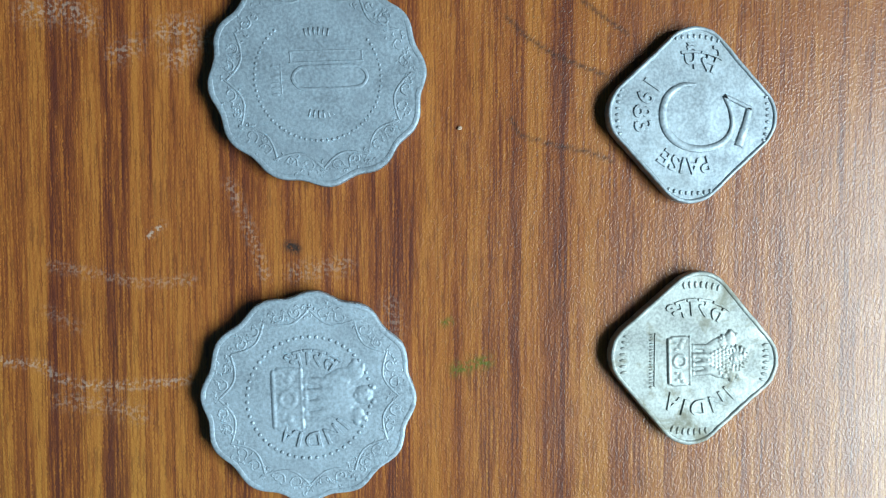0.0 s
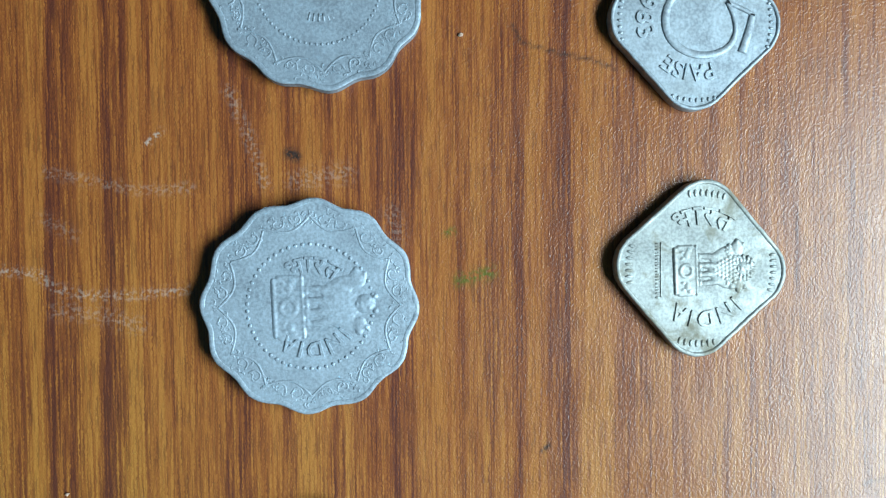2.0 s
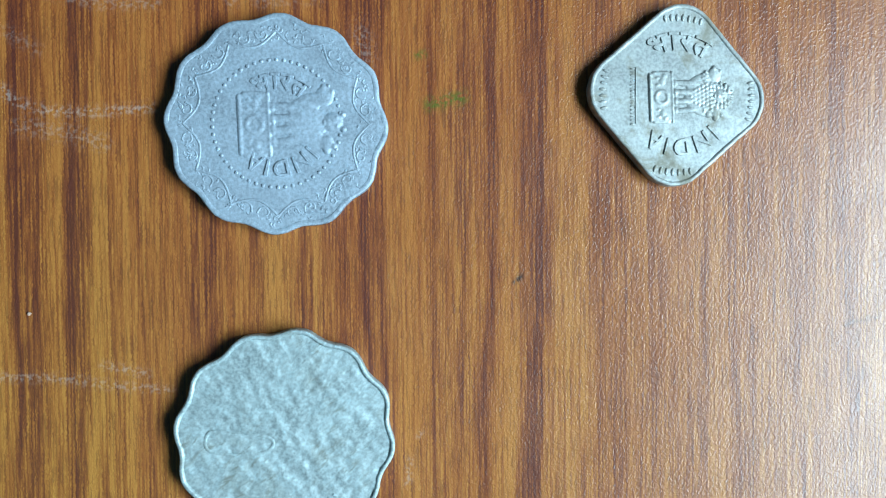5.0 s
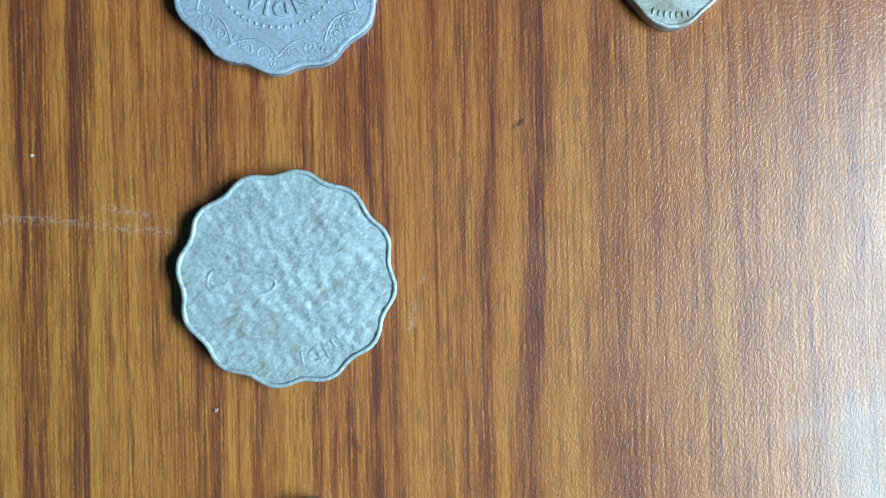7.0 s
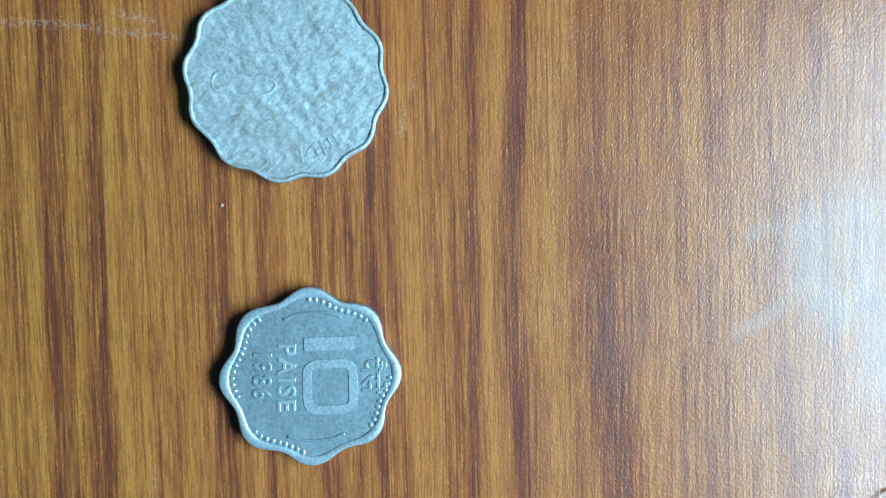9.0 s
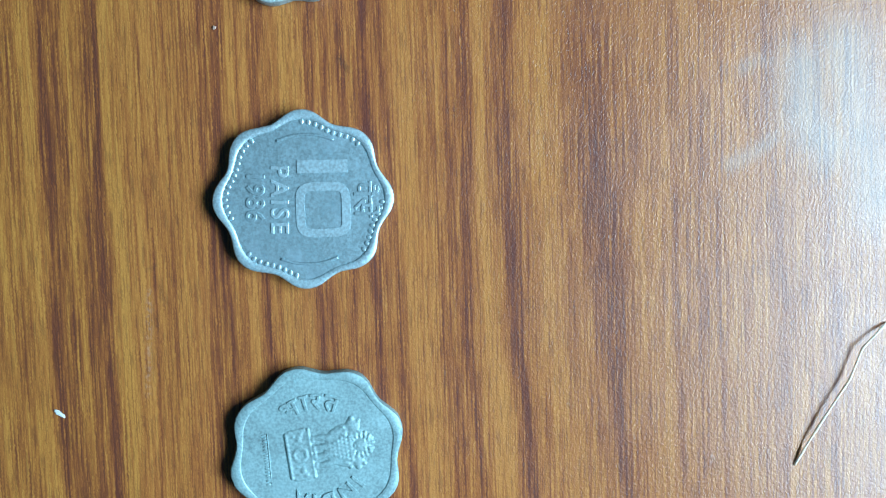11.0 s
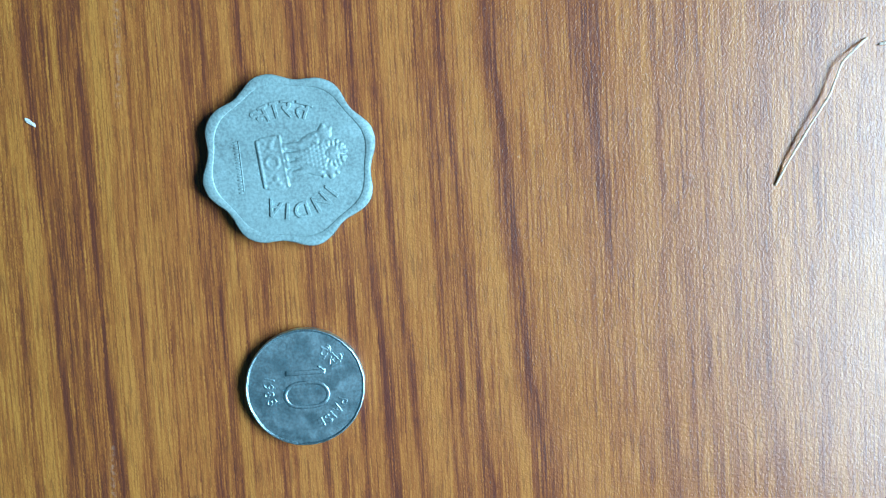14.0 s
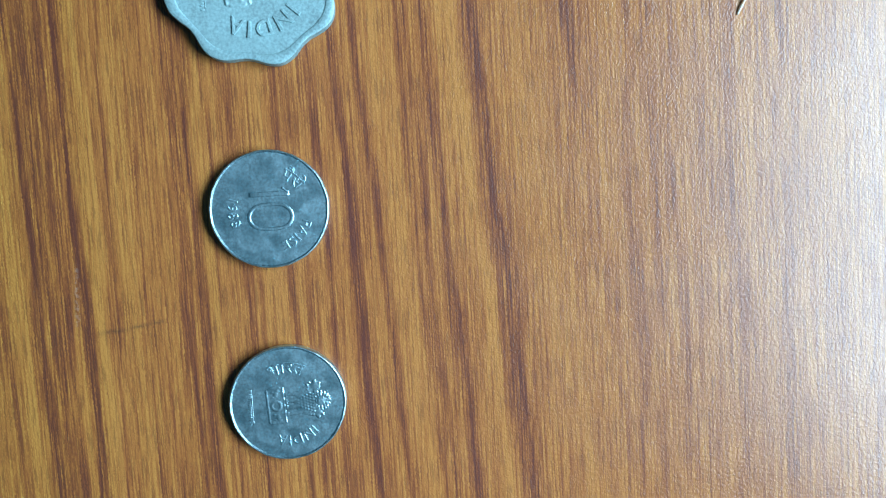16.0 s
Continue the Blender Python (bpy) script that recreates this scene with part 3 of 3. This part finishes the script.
    h = np.maximum(h, dome(0, 5.3, 1.0, 1.05, 1.2))
    for cx, cy, sx, sy, k in ((0, 4.95, 0.45, 0.4, 1.42), (0, 5.45, 0.2, 0.5, 1.4), (-0.45, 5.75, 0.3, 0.2, 1.36), (0.45, 5.75, 0.3, 0.2, 1.36),
                              (-0.75, 6.35, 0.3, 0.3, 1.2), (0.75, 6.35, 0.3, 0.3, 1.2), (0, 4.45, 0.4, 0.16, 1.35)):
        h = np.maximum(h, dome(cx, cy, sx, sy, k))
    for k in range(worn):
        h = (2 * h + np.roll(h, 1, 0) + np.roll(h, -1, 0) + np.roll(h, 1, 1) + np.roll(h, -1, 1)) / 6
    bm = bmesh.new()
    c, s = math.cos(radians(turn)), math.sin(radians(turn))
    grid = {}
    keep = h > 0.04

    def vert(j, i):
        if (j, i) not in grid:
            px, py = x[j, i] * scale, y[j, i] * scale
            grid[j, i] = bm.verts.new(((u + c * px - s * py) * MM, (v + s * px + c * py) * MM, (z - 0.04 + high * h[j, i] * 1.15) * MM))
        return grid[j, i]
    for j in range(m - 1):
        for i in range(n - 1):
            if keep[j, i] or keep[j + 1, i] or keep[j, i + 1] or keep[j + 1, i + 1]:
                bm.faces.new((vert(j, i), vert(j, i + 1), vert(j + 1, i + 1), vert(j + 1, i)))
    return bm


def motto_bars(u0, u1, v, size, z, high):
    """Writing too small to read, as a row of short bars under a line."""
    rng = random.Random(7)
    spots, u = [], u0
    while u < u1:
        w = rng.uniform(0.25, 0.5) * size
        spots.append((u + w / 2, v, w * 0.42, 0.42 * size, 0))
        u += w * 1.35
    line = ribbon([(u0, v + 0.5 * size), ((u0 + u1) / 2, v + 0.5 * size), (u1, v + 0.5 * size)], 0.18, z, high)
    return join([beads(spots, size, high, z), line])


def lotus_border(z, high, r_in, r_out, count=12, seed=3, skip=()):
    """The ring of leaf arcs and curls between the beads and the edge, half rubbed away."""
    rng = random.Random(seed)
    strokes = []
    for k in range(count):
        a0 = 2 * math.pi * (k + 0.5) / count
        da = math.pi / count
        if k not in skip:
            arc = [((r_out - (r_out - r_in) * math.cos(s * math.pi / 2) ** 0.8 + 0.15) * math.cos(a0 + s * da * 1.1),
                    (r_out - (r_out - r_in) * math.cos(s * math.pi / 2) ** 0.8 + 0.15) * math.sin(a0 + s * da * 1.1)) for s in np.linspace(-1.0 + 0.15 * rng.random(), 1.0 - 0.15 * rng.random(), 9)]
            strokes.append(ribbon(arc, 0.3, z, high * rng.uniform(0.5, 1.0), flat=0.25))
        rm = (r_in + r_out) / 2 + 0.5
        for side in (-1, 1):
            cu, cv = rm * math.cos(a0 + side * da * 0.42), rm * math.sin(a0 + side * da * 0.42)
            curl = [(cu + (0.25 + 0.13 * j) * math.cos(side * j * 1.0 + a0), cv + (0.25 + 0.13 * j) * math.sin(side * j * 1.0 + a0)) for j in range(6)]
            strokes.append(ribbon(curl, 0.26, z, high * rng.uniform(0.4, 1.0), flat=0.3))
        for j in range(18):
            r, a = rng.uniform(r_in + 0.5, r_out + 0.6), a0 + rng.uniform(-1, 1) * da
            e = rng.uniform(0, 6.3)
            strokes.append(ribbon([(r * math.cos(a), r * math.sin(a)), (r * math.cos(a) + 0.3 * math.cos(e), r * math.sin(a) + 0.3 * math.sin(e)),
                                   (r * math.cos(a) + 0.5 * math.cos(e + 0.6), r * math.sin(a) + 0.5 * math.sin(e + 0.6))], 0.25, z, high * 0.6, flat=0.3))
    return join(strokes)


def put(coin, x, y, turn):
    """Lays the coin on the table; turn in degrees, 0 has its top to the right (+x)."""
    coin.matrix_basis = pose(x * MM, y * MM, 0, 0, 0, turn - 90)


def corner_teeth(radius, phase, z, high, long=1.8, per=6):
    spots = []
    for c in range(4):
        for k in range(per):
            a = radians(phase + 90 * c + (k - (per - 1) / 2) * 4.6)
            spots.append((radius * math.cos(a), radius * math.sin(a), 0.24 * long, 0.24, a))
    return beads(spots, 1, high, z)


HINDI_PAISE, HINDI_INDIA = "\u092a\u0948\u0938\u0947", "\u092d\u093e\u0930\u0924"


def ten_scalloped_value():
    m = DARK_ALLOY
    coin, z = coin_base(scallop(13.25, 12, 0.62, 3), 1.95, 0.75, 0.03, m, "worn grey twelve-scalloped ten paise coin, faint value side up", 11)
    part("numeral", ribbon([(-3.2, -3.0), (-3.2, 1.0), (-3.2, 5.2), (-3.0, 5.4), (-2.1, 5.4), (-1.9, 5.2), (-1.9, 1.0), (-1.9, -3.0), (-2.1, -3.2), (-3.0, -3.2)], 0.25, z, 0.03, True), m, coin, "worn raised figure one")
    part("numeral", ribbon([(0, 5.9), (1.1, 5.2), (1.35, 3.5), (1.35, 0), (1.2, -2.2), (0, -3.1), (-1.2, -2.2), (-1.35, 0), (-1.35, 3.5), (-1.1, 5.2)], 0.45, z, 0.055, True), m, coin, "worn raised figure zero")
    tagged(part("beading", beads(bead_circle(7.6, 54, 0.22, -140, 130), 1, 0.07, z), m, coin), kind="stuff")
    tagged(part("scroll_border", lotus_border(z, 0.036, 9.3, 11.3, 12, 3, (3, 7)), m, coin, "rubbed leaf and curl border"), kind="stuff")
    tagged(part("inscription", motto_bars(-1.8, 1.8, -5.2, 1.5, z, 0.02), m, coin, "rubbed writing"), kind="stuff")
    tagged(part("inscription", bent(motto_flat(3.2, 1.2, 0.012), 5.6, 178, z), m, coin, "rubbed writing"), kind="stuff")
    tagged(part("inscription", bent(motto_flat(3.2, 1.2, 0.012), 4.4, 0, z), m, coin, "rubbed writing"), kind="stuff")
    put(coin, -6.9, 16.4, 3)


def motto_flat(length, size, high):
    """A row of short upright bars in mm for bending round a coin."""
    rng = random.Random(5)
    bm = bmesh.new()
    u = -length / 2
    while u < length / 2:
        w = rng.uniform(0.2, 0.4) * size
        add_box(bm, (u, -0.4 * size, -0.1), (u + w * 0.6, 0.4 * size, high))
        u += w * 1.3
    return bm


def ten_scalloped_emblem():
    m = GREY_ALLOY
    coin, z = coin_base(scallop(13.25, 12, 0.62, -2.6), 1.95, 0.7, 0.025, m, "worn grey twelve-scalloped coin, emblem side up", 12)
    part("emblem", emblem(1.17, 0.0, -1.1, z, 0.2, 2, 3, 1, True), m, coin, "worn raised emblem of plain lumps")
    tagged(part("beading", beads(bead_circle(7.6, 54, 0.27), 1, 0.10, z), m, coin), kind="stuff")
    tagged(part("scroll_border", lotus_border(z, 0.036, 9.3, 11.3, 12, 8), m, coin, "rubbed leaf and curl border"), kind="stuff")
    letters("letter", bent(words("INDIA", 2.8, 0.15, 1.25), 5.4, 7, z), m, coin, "worn raised letter")
    letters("letter", bent(words(HINDI_INDIA, 3.0, 0.12, 1.2), 5.2, 176, z), m, coin, "worn raised letter")
    put(coin, -8.3, -22.9, 0)


def five_value():
    m = BRIGHT_ALLOY
    coin, z = coin_base(round_square(9.35, 4.7, -2), 1.75, 0.55, 0.16, m, "bright square five paise coin dated 1983, value side up", 13)
    part("numeral", ribbon([(-3.9, 0.3), (-3.7, -1.7), (-2.3, -3.5), (0.0, -4.05), (2.2, -3.4), (3.8, -1.5), (4.3, 1.2), (3.5, 3.9), (1.6, 5.2), (-0.6, 5.0), (-2.5, 4.1)],
                           (0.35, 0.9, 1.15, 1.15, 1.0, 0.9, 0.7, 0.6), z, 0.17, flat=0.75), m, coin, "large raised figure five, bowl")
    part("numeral_flag", ribbon([(-2.5, 4.1), (-1.7, 6.0), (-0.9, 7.75)], 0.6, z, 0.17, flat=0.7), m, coin)
    part("numeral_flag", ribbon([(-1.0, 7.5), (1.5, 6.9), (3.9, 6.1)], (0.9, 1.1, 1.3), z, 0.17, flat=0.75), m, coin)
    letters("figure", bent(words("1983", 3.2, 0.17, 1.15), 6.7, -101, z, True), m, coin, "raised figure of the date")
    letters("letter", bent(words("PAISE", 2.9, 0.17, 1.05), 6.6, -9, z), m, coin, "raised letter of the word PAISE")
    letters("letter", bent(words(HINDI_PAISE, 3.6, 0.17, 1.1), 7.2, 172, z), m, coin, "raised Hindi letter of the word")
    tagged(part("beading", corner_teeth(10.0, -2, z, 0.14, 1.5, 8), m, coin), kind="stuff")
    put(coin, 40.6, 12.5, 0)


def five_emblem():
    m = STAINED_ALLOY
    coin, z = coin_base(round_square(9.45, 4.7, -4), 1.75, 0.6, 0.14, m, "square five paise coin with brown stains, emblem side up", 14)
    part("emblem", emblem(0.97, 0.2, 0.0, z, 0.26, 2, 2, 2), m, coin, "raised emblem of plain lumps")
    tagged(part("motto", motto_bars(-3.4, 3.6, -5.9, 0.9, z, 0.1), m, coin, "tiny raised writing below the emblem"), kind="stuff")
    letters("letter", bent(words("INDIA", 3.0, 0.17, 1.3), 6.6, 6, z), m, coin, "raised letter of the word INDIA")
    letters("letter", bent(words(HINDI_INDIA, 3.5, 0.17, 1.25), 6.9, 179, z), m, coin, "raised Hindi letter of the word")
    tagged(part("beading", corner_teeth(9.7, -4, z, 0.12, 2.4, 7), m, coin), kind="stuff")
    put(coin, 41.4, -19.0, 0)


def worn_scalloped():
    m = DIRTY_ALLOY
    coin, z = coin_base(scallop(13.35, 12, 0.68, -6), 2.0, 0.6, 0.20, m, "dirty scalloped coin rubbed nearly smooth", 15, 0.035, 0.65)
    part("emblem", ribbon([(-0.4, -9.3), (0.9, -9.5), (1.7, -8.6), (2.0, -5.5), (1.6, -2.2), (0.2, -1.6), (-0.6, -4.5), (-0.8, -8.2)], 0.4, z, 0.045, True), m, coin, "faint rubbed outline")
    letters("letter", bent(words("INDI", 2.4, 0.08, 1.25), 9.9, 26, z), m, coin, "faint letter")
    put(coin, -7.8, -60.9, -2)


def ten_lobed_value():
    m = SHINY_ALLOY
    coin, z = coin_base(scallop(12.05, 8, 1.2, 0), 1.95, 1.15, 0.18, m, "shiny eight-lobed ten paise coin dated 1986, value side up", 16, rim_inner=scallop(11.9, 8, 0.7, 0), rim_metal=RUBBED_ALLOY)
    part("numeral", ribbon([(-4.4, -0.8), (-4.4, 2.5), (-4.4, 5.9)], 1.9, z, 0.10, flat=0.94), RUBBED_ALLOY, coin, "raised block figure one", False)
    part("numeral", ribbon([(-1.4, 5.0), (-0.6, 5.5), (1.4, 5.55), (3.5, 5.5), (4.3, 5.0), (4.55, 4.0), (4.55, 2.5), (4.55, 1.1), (4.3, 0.0), (3.5, -0.5), (1.4, -0.55), (-0.6, -0.5), (-1.4, 0.0), (-1.7, 1.1), (-1.7, 2.5), (-1.7, 4.0)], 1.25, z, 0.10, True, 0.92), RUBBED_ALLOY, coin, "raised block figure zero", False)
    letters("letter", straight(words("PAISE", 3.3, 0.12, 1.2), -0.1, -3.2, z, -2), RUBBED_ALLOY, coin, "raised letter of the word PAISE")
    letters("figure", straight(words("1986", 3.4, 0.12, 1.04), -0.6, -6.4, z, -3), m, coin, "raised figure of the date")
    letters("letter", straight(words(HINDI_PAISE, 3.7, 0.12, 1.05), 0.2, 8.0, z, 0), m, coin, "raised Hindi letter of the word")
    for sgn in (-1, 1):
        part("arc_mark", ribbon([(sgn * 7.9, -3.4), (sgn * 8.5, -1.5), (sgn * 8.7, 0.4), (sgn * 8.5, 2.4), (sgn * 7.9, 4.2)], 0.42, z, 0.12), m, coin)
    edge = scallop(11.9, 8, 0.7, 0)
    spots = []
    for a0, a1, count in ((48, 92, 9), (-47, -3, 9), (-140, -72, 14), (135, 185, 10)):
        for k in range(count):
            a = radians(a0 + (a1 - a0) * k / count)
            r = float(edge(np.array([a]))[0]) - 1.45
            spots.append((r * math.cos(a), r * math.sin(a), 0.5, 0.38, a))
    tagged(part("beading", beads(spots, 1, 0.08, z), m, coin), kind="stuff")
    put(coin, -5.9, -100.1, 0)


def ten_lobed_emblem():
    m = DULL_ALLOY
    coin, z = coin_base(scallop(12.1, 8, 1.1, 13.0), 1.95, 1.25, 0.10, m, "dull grey eight-lobed ten paise coin, emblem side up", 17, rim_inner=scallop(11.85, 8, 0.5, 13.0))
    part("emblem", emblem(1.06, -0.1, -0.8, z, 0.28, 4, 4, 5), m, coin, "raised emblem of plain lumps")
    tagged(part("motto", motto_bars(-3.3, 3.7, -7.0, 0.9, z, 0.08), m, coin, "tiny raised writing below the emblem"), kind="stuff")
    letters("letter", bent(words("INDIA", 3.1, 0.18, 1.3), 7.0, 9, z), m, coin, "raised letter of the word INDIA")
    letters("letter", bent(words(HINDI_INDIA, 3.4, 0.15, 1.3), 7.2, 184, z), m, coin, "raised Hindi letter of the word")
    put(coin, -5.4, -134.8, 3)


def ten_steel_value():
    m = STEEL
    coin, z = coin_base(scallop(8.3, 1, 0.0), 1.6, 0.42, 0.12, m, "round polished steel ten paise coin dated 1988, value side up", 18, 0.003)
    part("numeral", ribbon([(-2.1, -2.7), (-2.1, 0.0), (-2.1, 2.9)], 0.75, z, 0.045, flat=0.6), m, coin, "raised figure one")
    part("numeral_flag", ribbon([(-2.9, 1.9), (-2.5, 2.4), (-2.1, 2.8)], 0.3, z, 0.1), m, coin)
    part("numeral", ribbon([(1.1, 3.1), (2.3, 2.5), (2.75, 1.2), (2.75, -1.0), (2.3, -2.3), (1.1, -2.9), (-0.1, -2.3), (-0.6, -1.0), (-0.6, 1.2), (-0.1, 2.5)], 0.55, z, 0.08, True), m, coin, "raised figure zero")
    letters("figure", bent(words("1988", 1.9, 0.065, 1.15), 5.1, -88, z, True), m, coin, "raised figure of the date")
    letters("letter", bent(words("PAISE", 1.9, 0.065, 1.2), 5.5, 43, z), m, coin, "raised letter of the word PAISE")
    letters("letter", bent(words(HINDI_PAISE, 2.3, 0.065, 1.1), 5.5, 139, z), m, coin, "raised Hindi letter of the word")
    put(coin, -5.3, -166.4, 0)


def ten_steel_emblem():
    m = STEEL
    coin, z = coin_base(scallop(8.25, 1, 0.0), 1.6, 0.42, 0.12, m, "round polished steel coin, emblem side up", 19, 0.003)
    part("emblem", emblem(0.80, 0.2, -0.9, z, 0.10, 3, 2, 9), m, coin, "raised emblem of plain lumps")
    tagged(part("motto", motto_bars(-2.4, 2.8, -5.4, 0.7, z, 0.012), m, coin, "tiny raised writing below the emblem"), kind="stuff")
    letters("letter", bent(words("INDIA", 2.0, 0.065, 1.15), 5.5, 12, z), m, coin, "raised letter of the word INDIA")
    letters("letter", bent(words(HINDI_INDIA, 2.4, 0.065, 1.15), 5.2, 181, z), m, coin, "raised Hindi letter of the word")
    put(coin, -4.7, -194.2, 0)


for make in (ten_scalloped_value, ten_scalloped_emblem, five_value, five_emblem, worn_scalloped, ten_lobed_value, ten_lobed_emblem, ten_steel_value, ten_steel_emblem):
    make()


# ---- small loose things ----
def tube(points, radii, sides=8):
    """A thin uneven tube along points in mm."""
    bm = bmesh.new()
    p = [Vector(q) for q in points]
    rows = []
    for i, q in enumerate(p):
        d = (p[min(i + 1, len(p) - 1)] - p[max(i - 1, 0)]).normalized()
        a = d.cross(Vector((0, 0, 1))).normalized()
        b = a.cross(d)
        r = float(radii[i])
        rows.append([bm.verts.new((q + r * (math.cos(k * 2 * math.pi / sides) * a + math.sin(k * 2 * math.pi / sides) * b)) * MM) for k in range(sides)])
    for a, b in zip(rows, rows[1:]):
        for k in range(sides):
            bm.faces.new((a[k], a[(k + 1) % sides], b[(k + 1) % sides], b[k]))
    bm.faces.new(rows[0][::-1])
    bm.faces.new(rows[-1])
    bmesh.ops.recalc_face_normals(bm, faces=bm.faces[:])
    return bm


def fibre_thread(knots, thick, label):
    """A stiff fibre that touches the table at its ends and arches between; knots in mm, x, y and lift."""
    knots = np.array(knots)
    s = np.linspace(0, len(knots) - 1, 90)
    x, y, lift = (np.interp(s, range(len(knots)), knots[:, k]) for k in (0, 1, 2))
    x[1:-1], y[1:-1] = (x[:-2] + x[1:-1] + x[2:]) / 3, (y[:-2] + y[1:-1] + y[2:]) / 3
    rng = np.random.default_rng(3)
    r = thick + 0.03 * np.sin(s * 5) + rng.normal(0, 0.015, 90)
    r[:3], r[-3:] = (0.12, 0.16, 0.18), (0.18, 0.14, 0.08)
    tagged(part("thread", tube(list(zip(x, y, np.maximum(lift, r))), r), STRAW), label, "thread")


def crumb(name, x, y, lx, ly, h, turn, material, label, category, seed):
    rng = np.random.default_rng(seed)
    bm = bmesh.new()
    bmesh.ops.create_icosphere(bm, subdivisions=2, radius=1.0)
    for v in bm.verts:
        k = 1 + rng.normal(0, 0.12)
        v.co = Vector((v.co.x * lx * k, v.co.y * ly * k, max(v.co.z, -0.6) * h * k)) * MM
    low = min(v.co.z for v in bm.verts)
    ob = part(name, bm, material, smooth=False)
    ob.matrix_basis = pose(x * MM, y * MM, -low, 0, 0, turn)
    return tagged(ob, label, category)


fibre_thread(((64.7, -141.6, 0.1), (66.6, -138.0, 0.6), (69.6, -133.3, 0.9), (72.8, -128.7, 1.0), (74.6, -124.2, 1.1), (77.3, -121.9, 0.8), (79.2, -120.6, 0.2)),
             0.18, "thin stiff tan jute fibre arching off the table")
fibre_thread(((81.0, -121.6, 0.2), (83.5, -121.2, 0.4), (86.5, -121.9, 0.5), (89.0, -123.0, 0.1)), 0.18, "short tan jute fibre lying on the table")
crumb("chip", -39.7, -128.0, 0.85, 0.28, 0.18, -42, CHIP, "small white splinter on the wood", "chip", 1)
crumb("crumb", 10.6, 10.7, 0.32, 0.26, 0.2, 20, CRUMB, "tiny pale tan crumb on the wood", "crumb", 2)
crumb("crumb", -17.0, -76.9, 0.28, 0.22, 0.16, 50, CRUMB, "tiny pale tan crumb on the wood", "crumb", 3)
crumb("crumb", -38.0, -45.4, 0.25, 0.22, 0.16, 10, CRUMB, "tiny pale tan crumb on the wood", "crumb", 4)
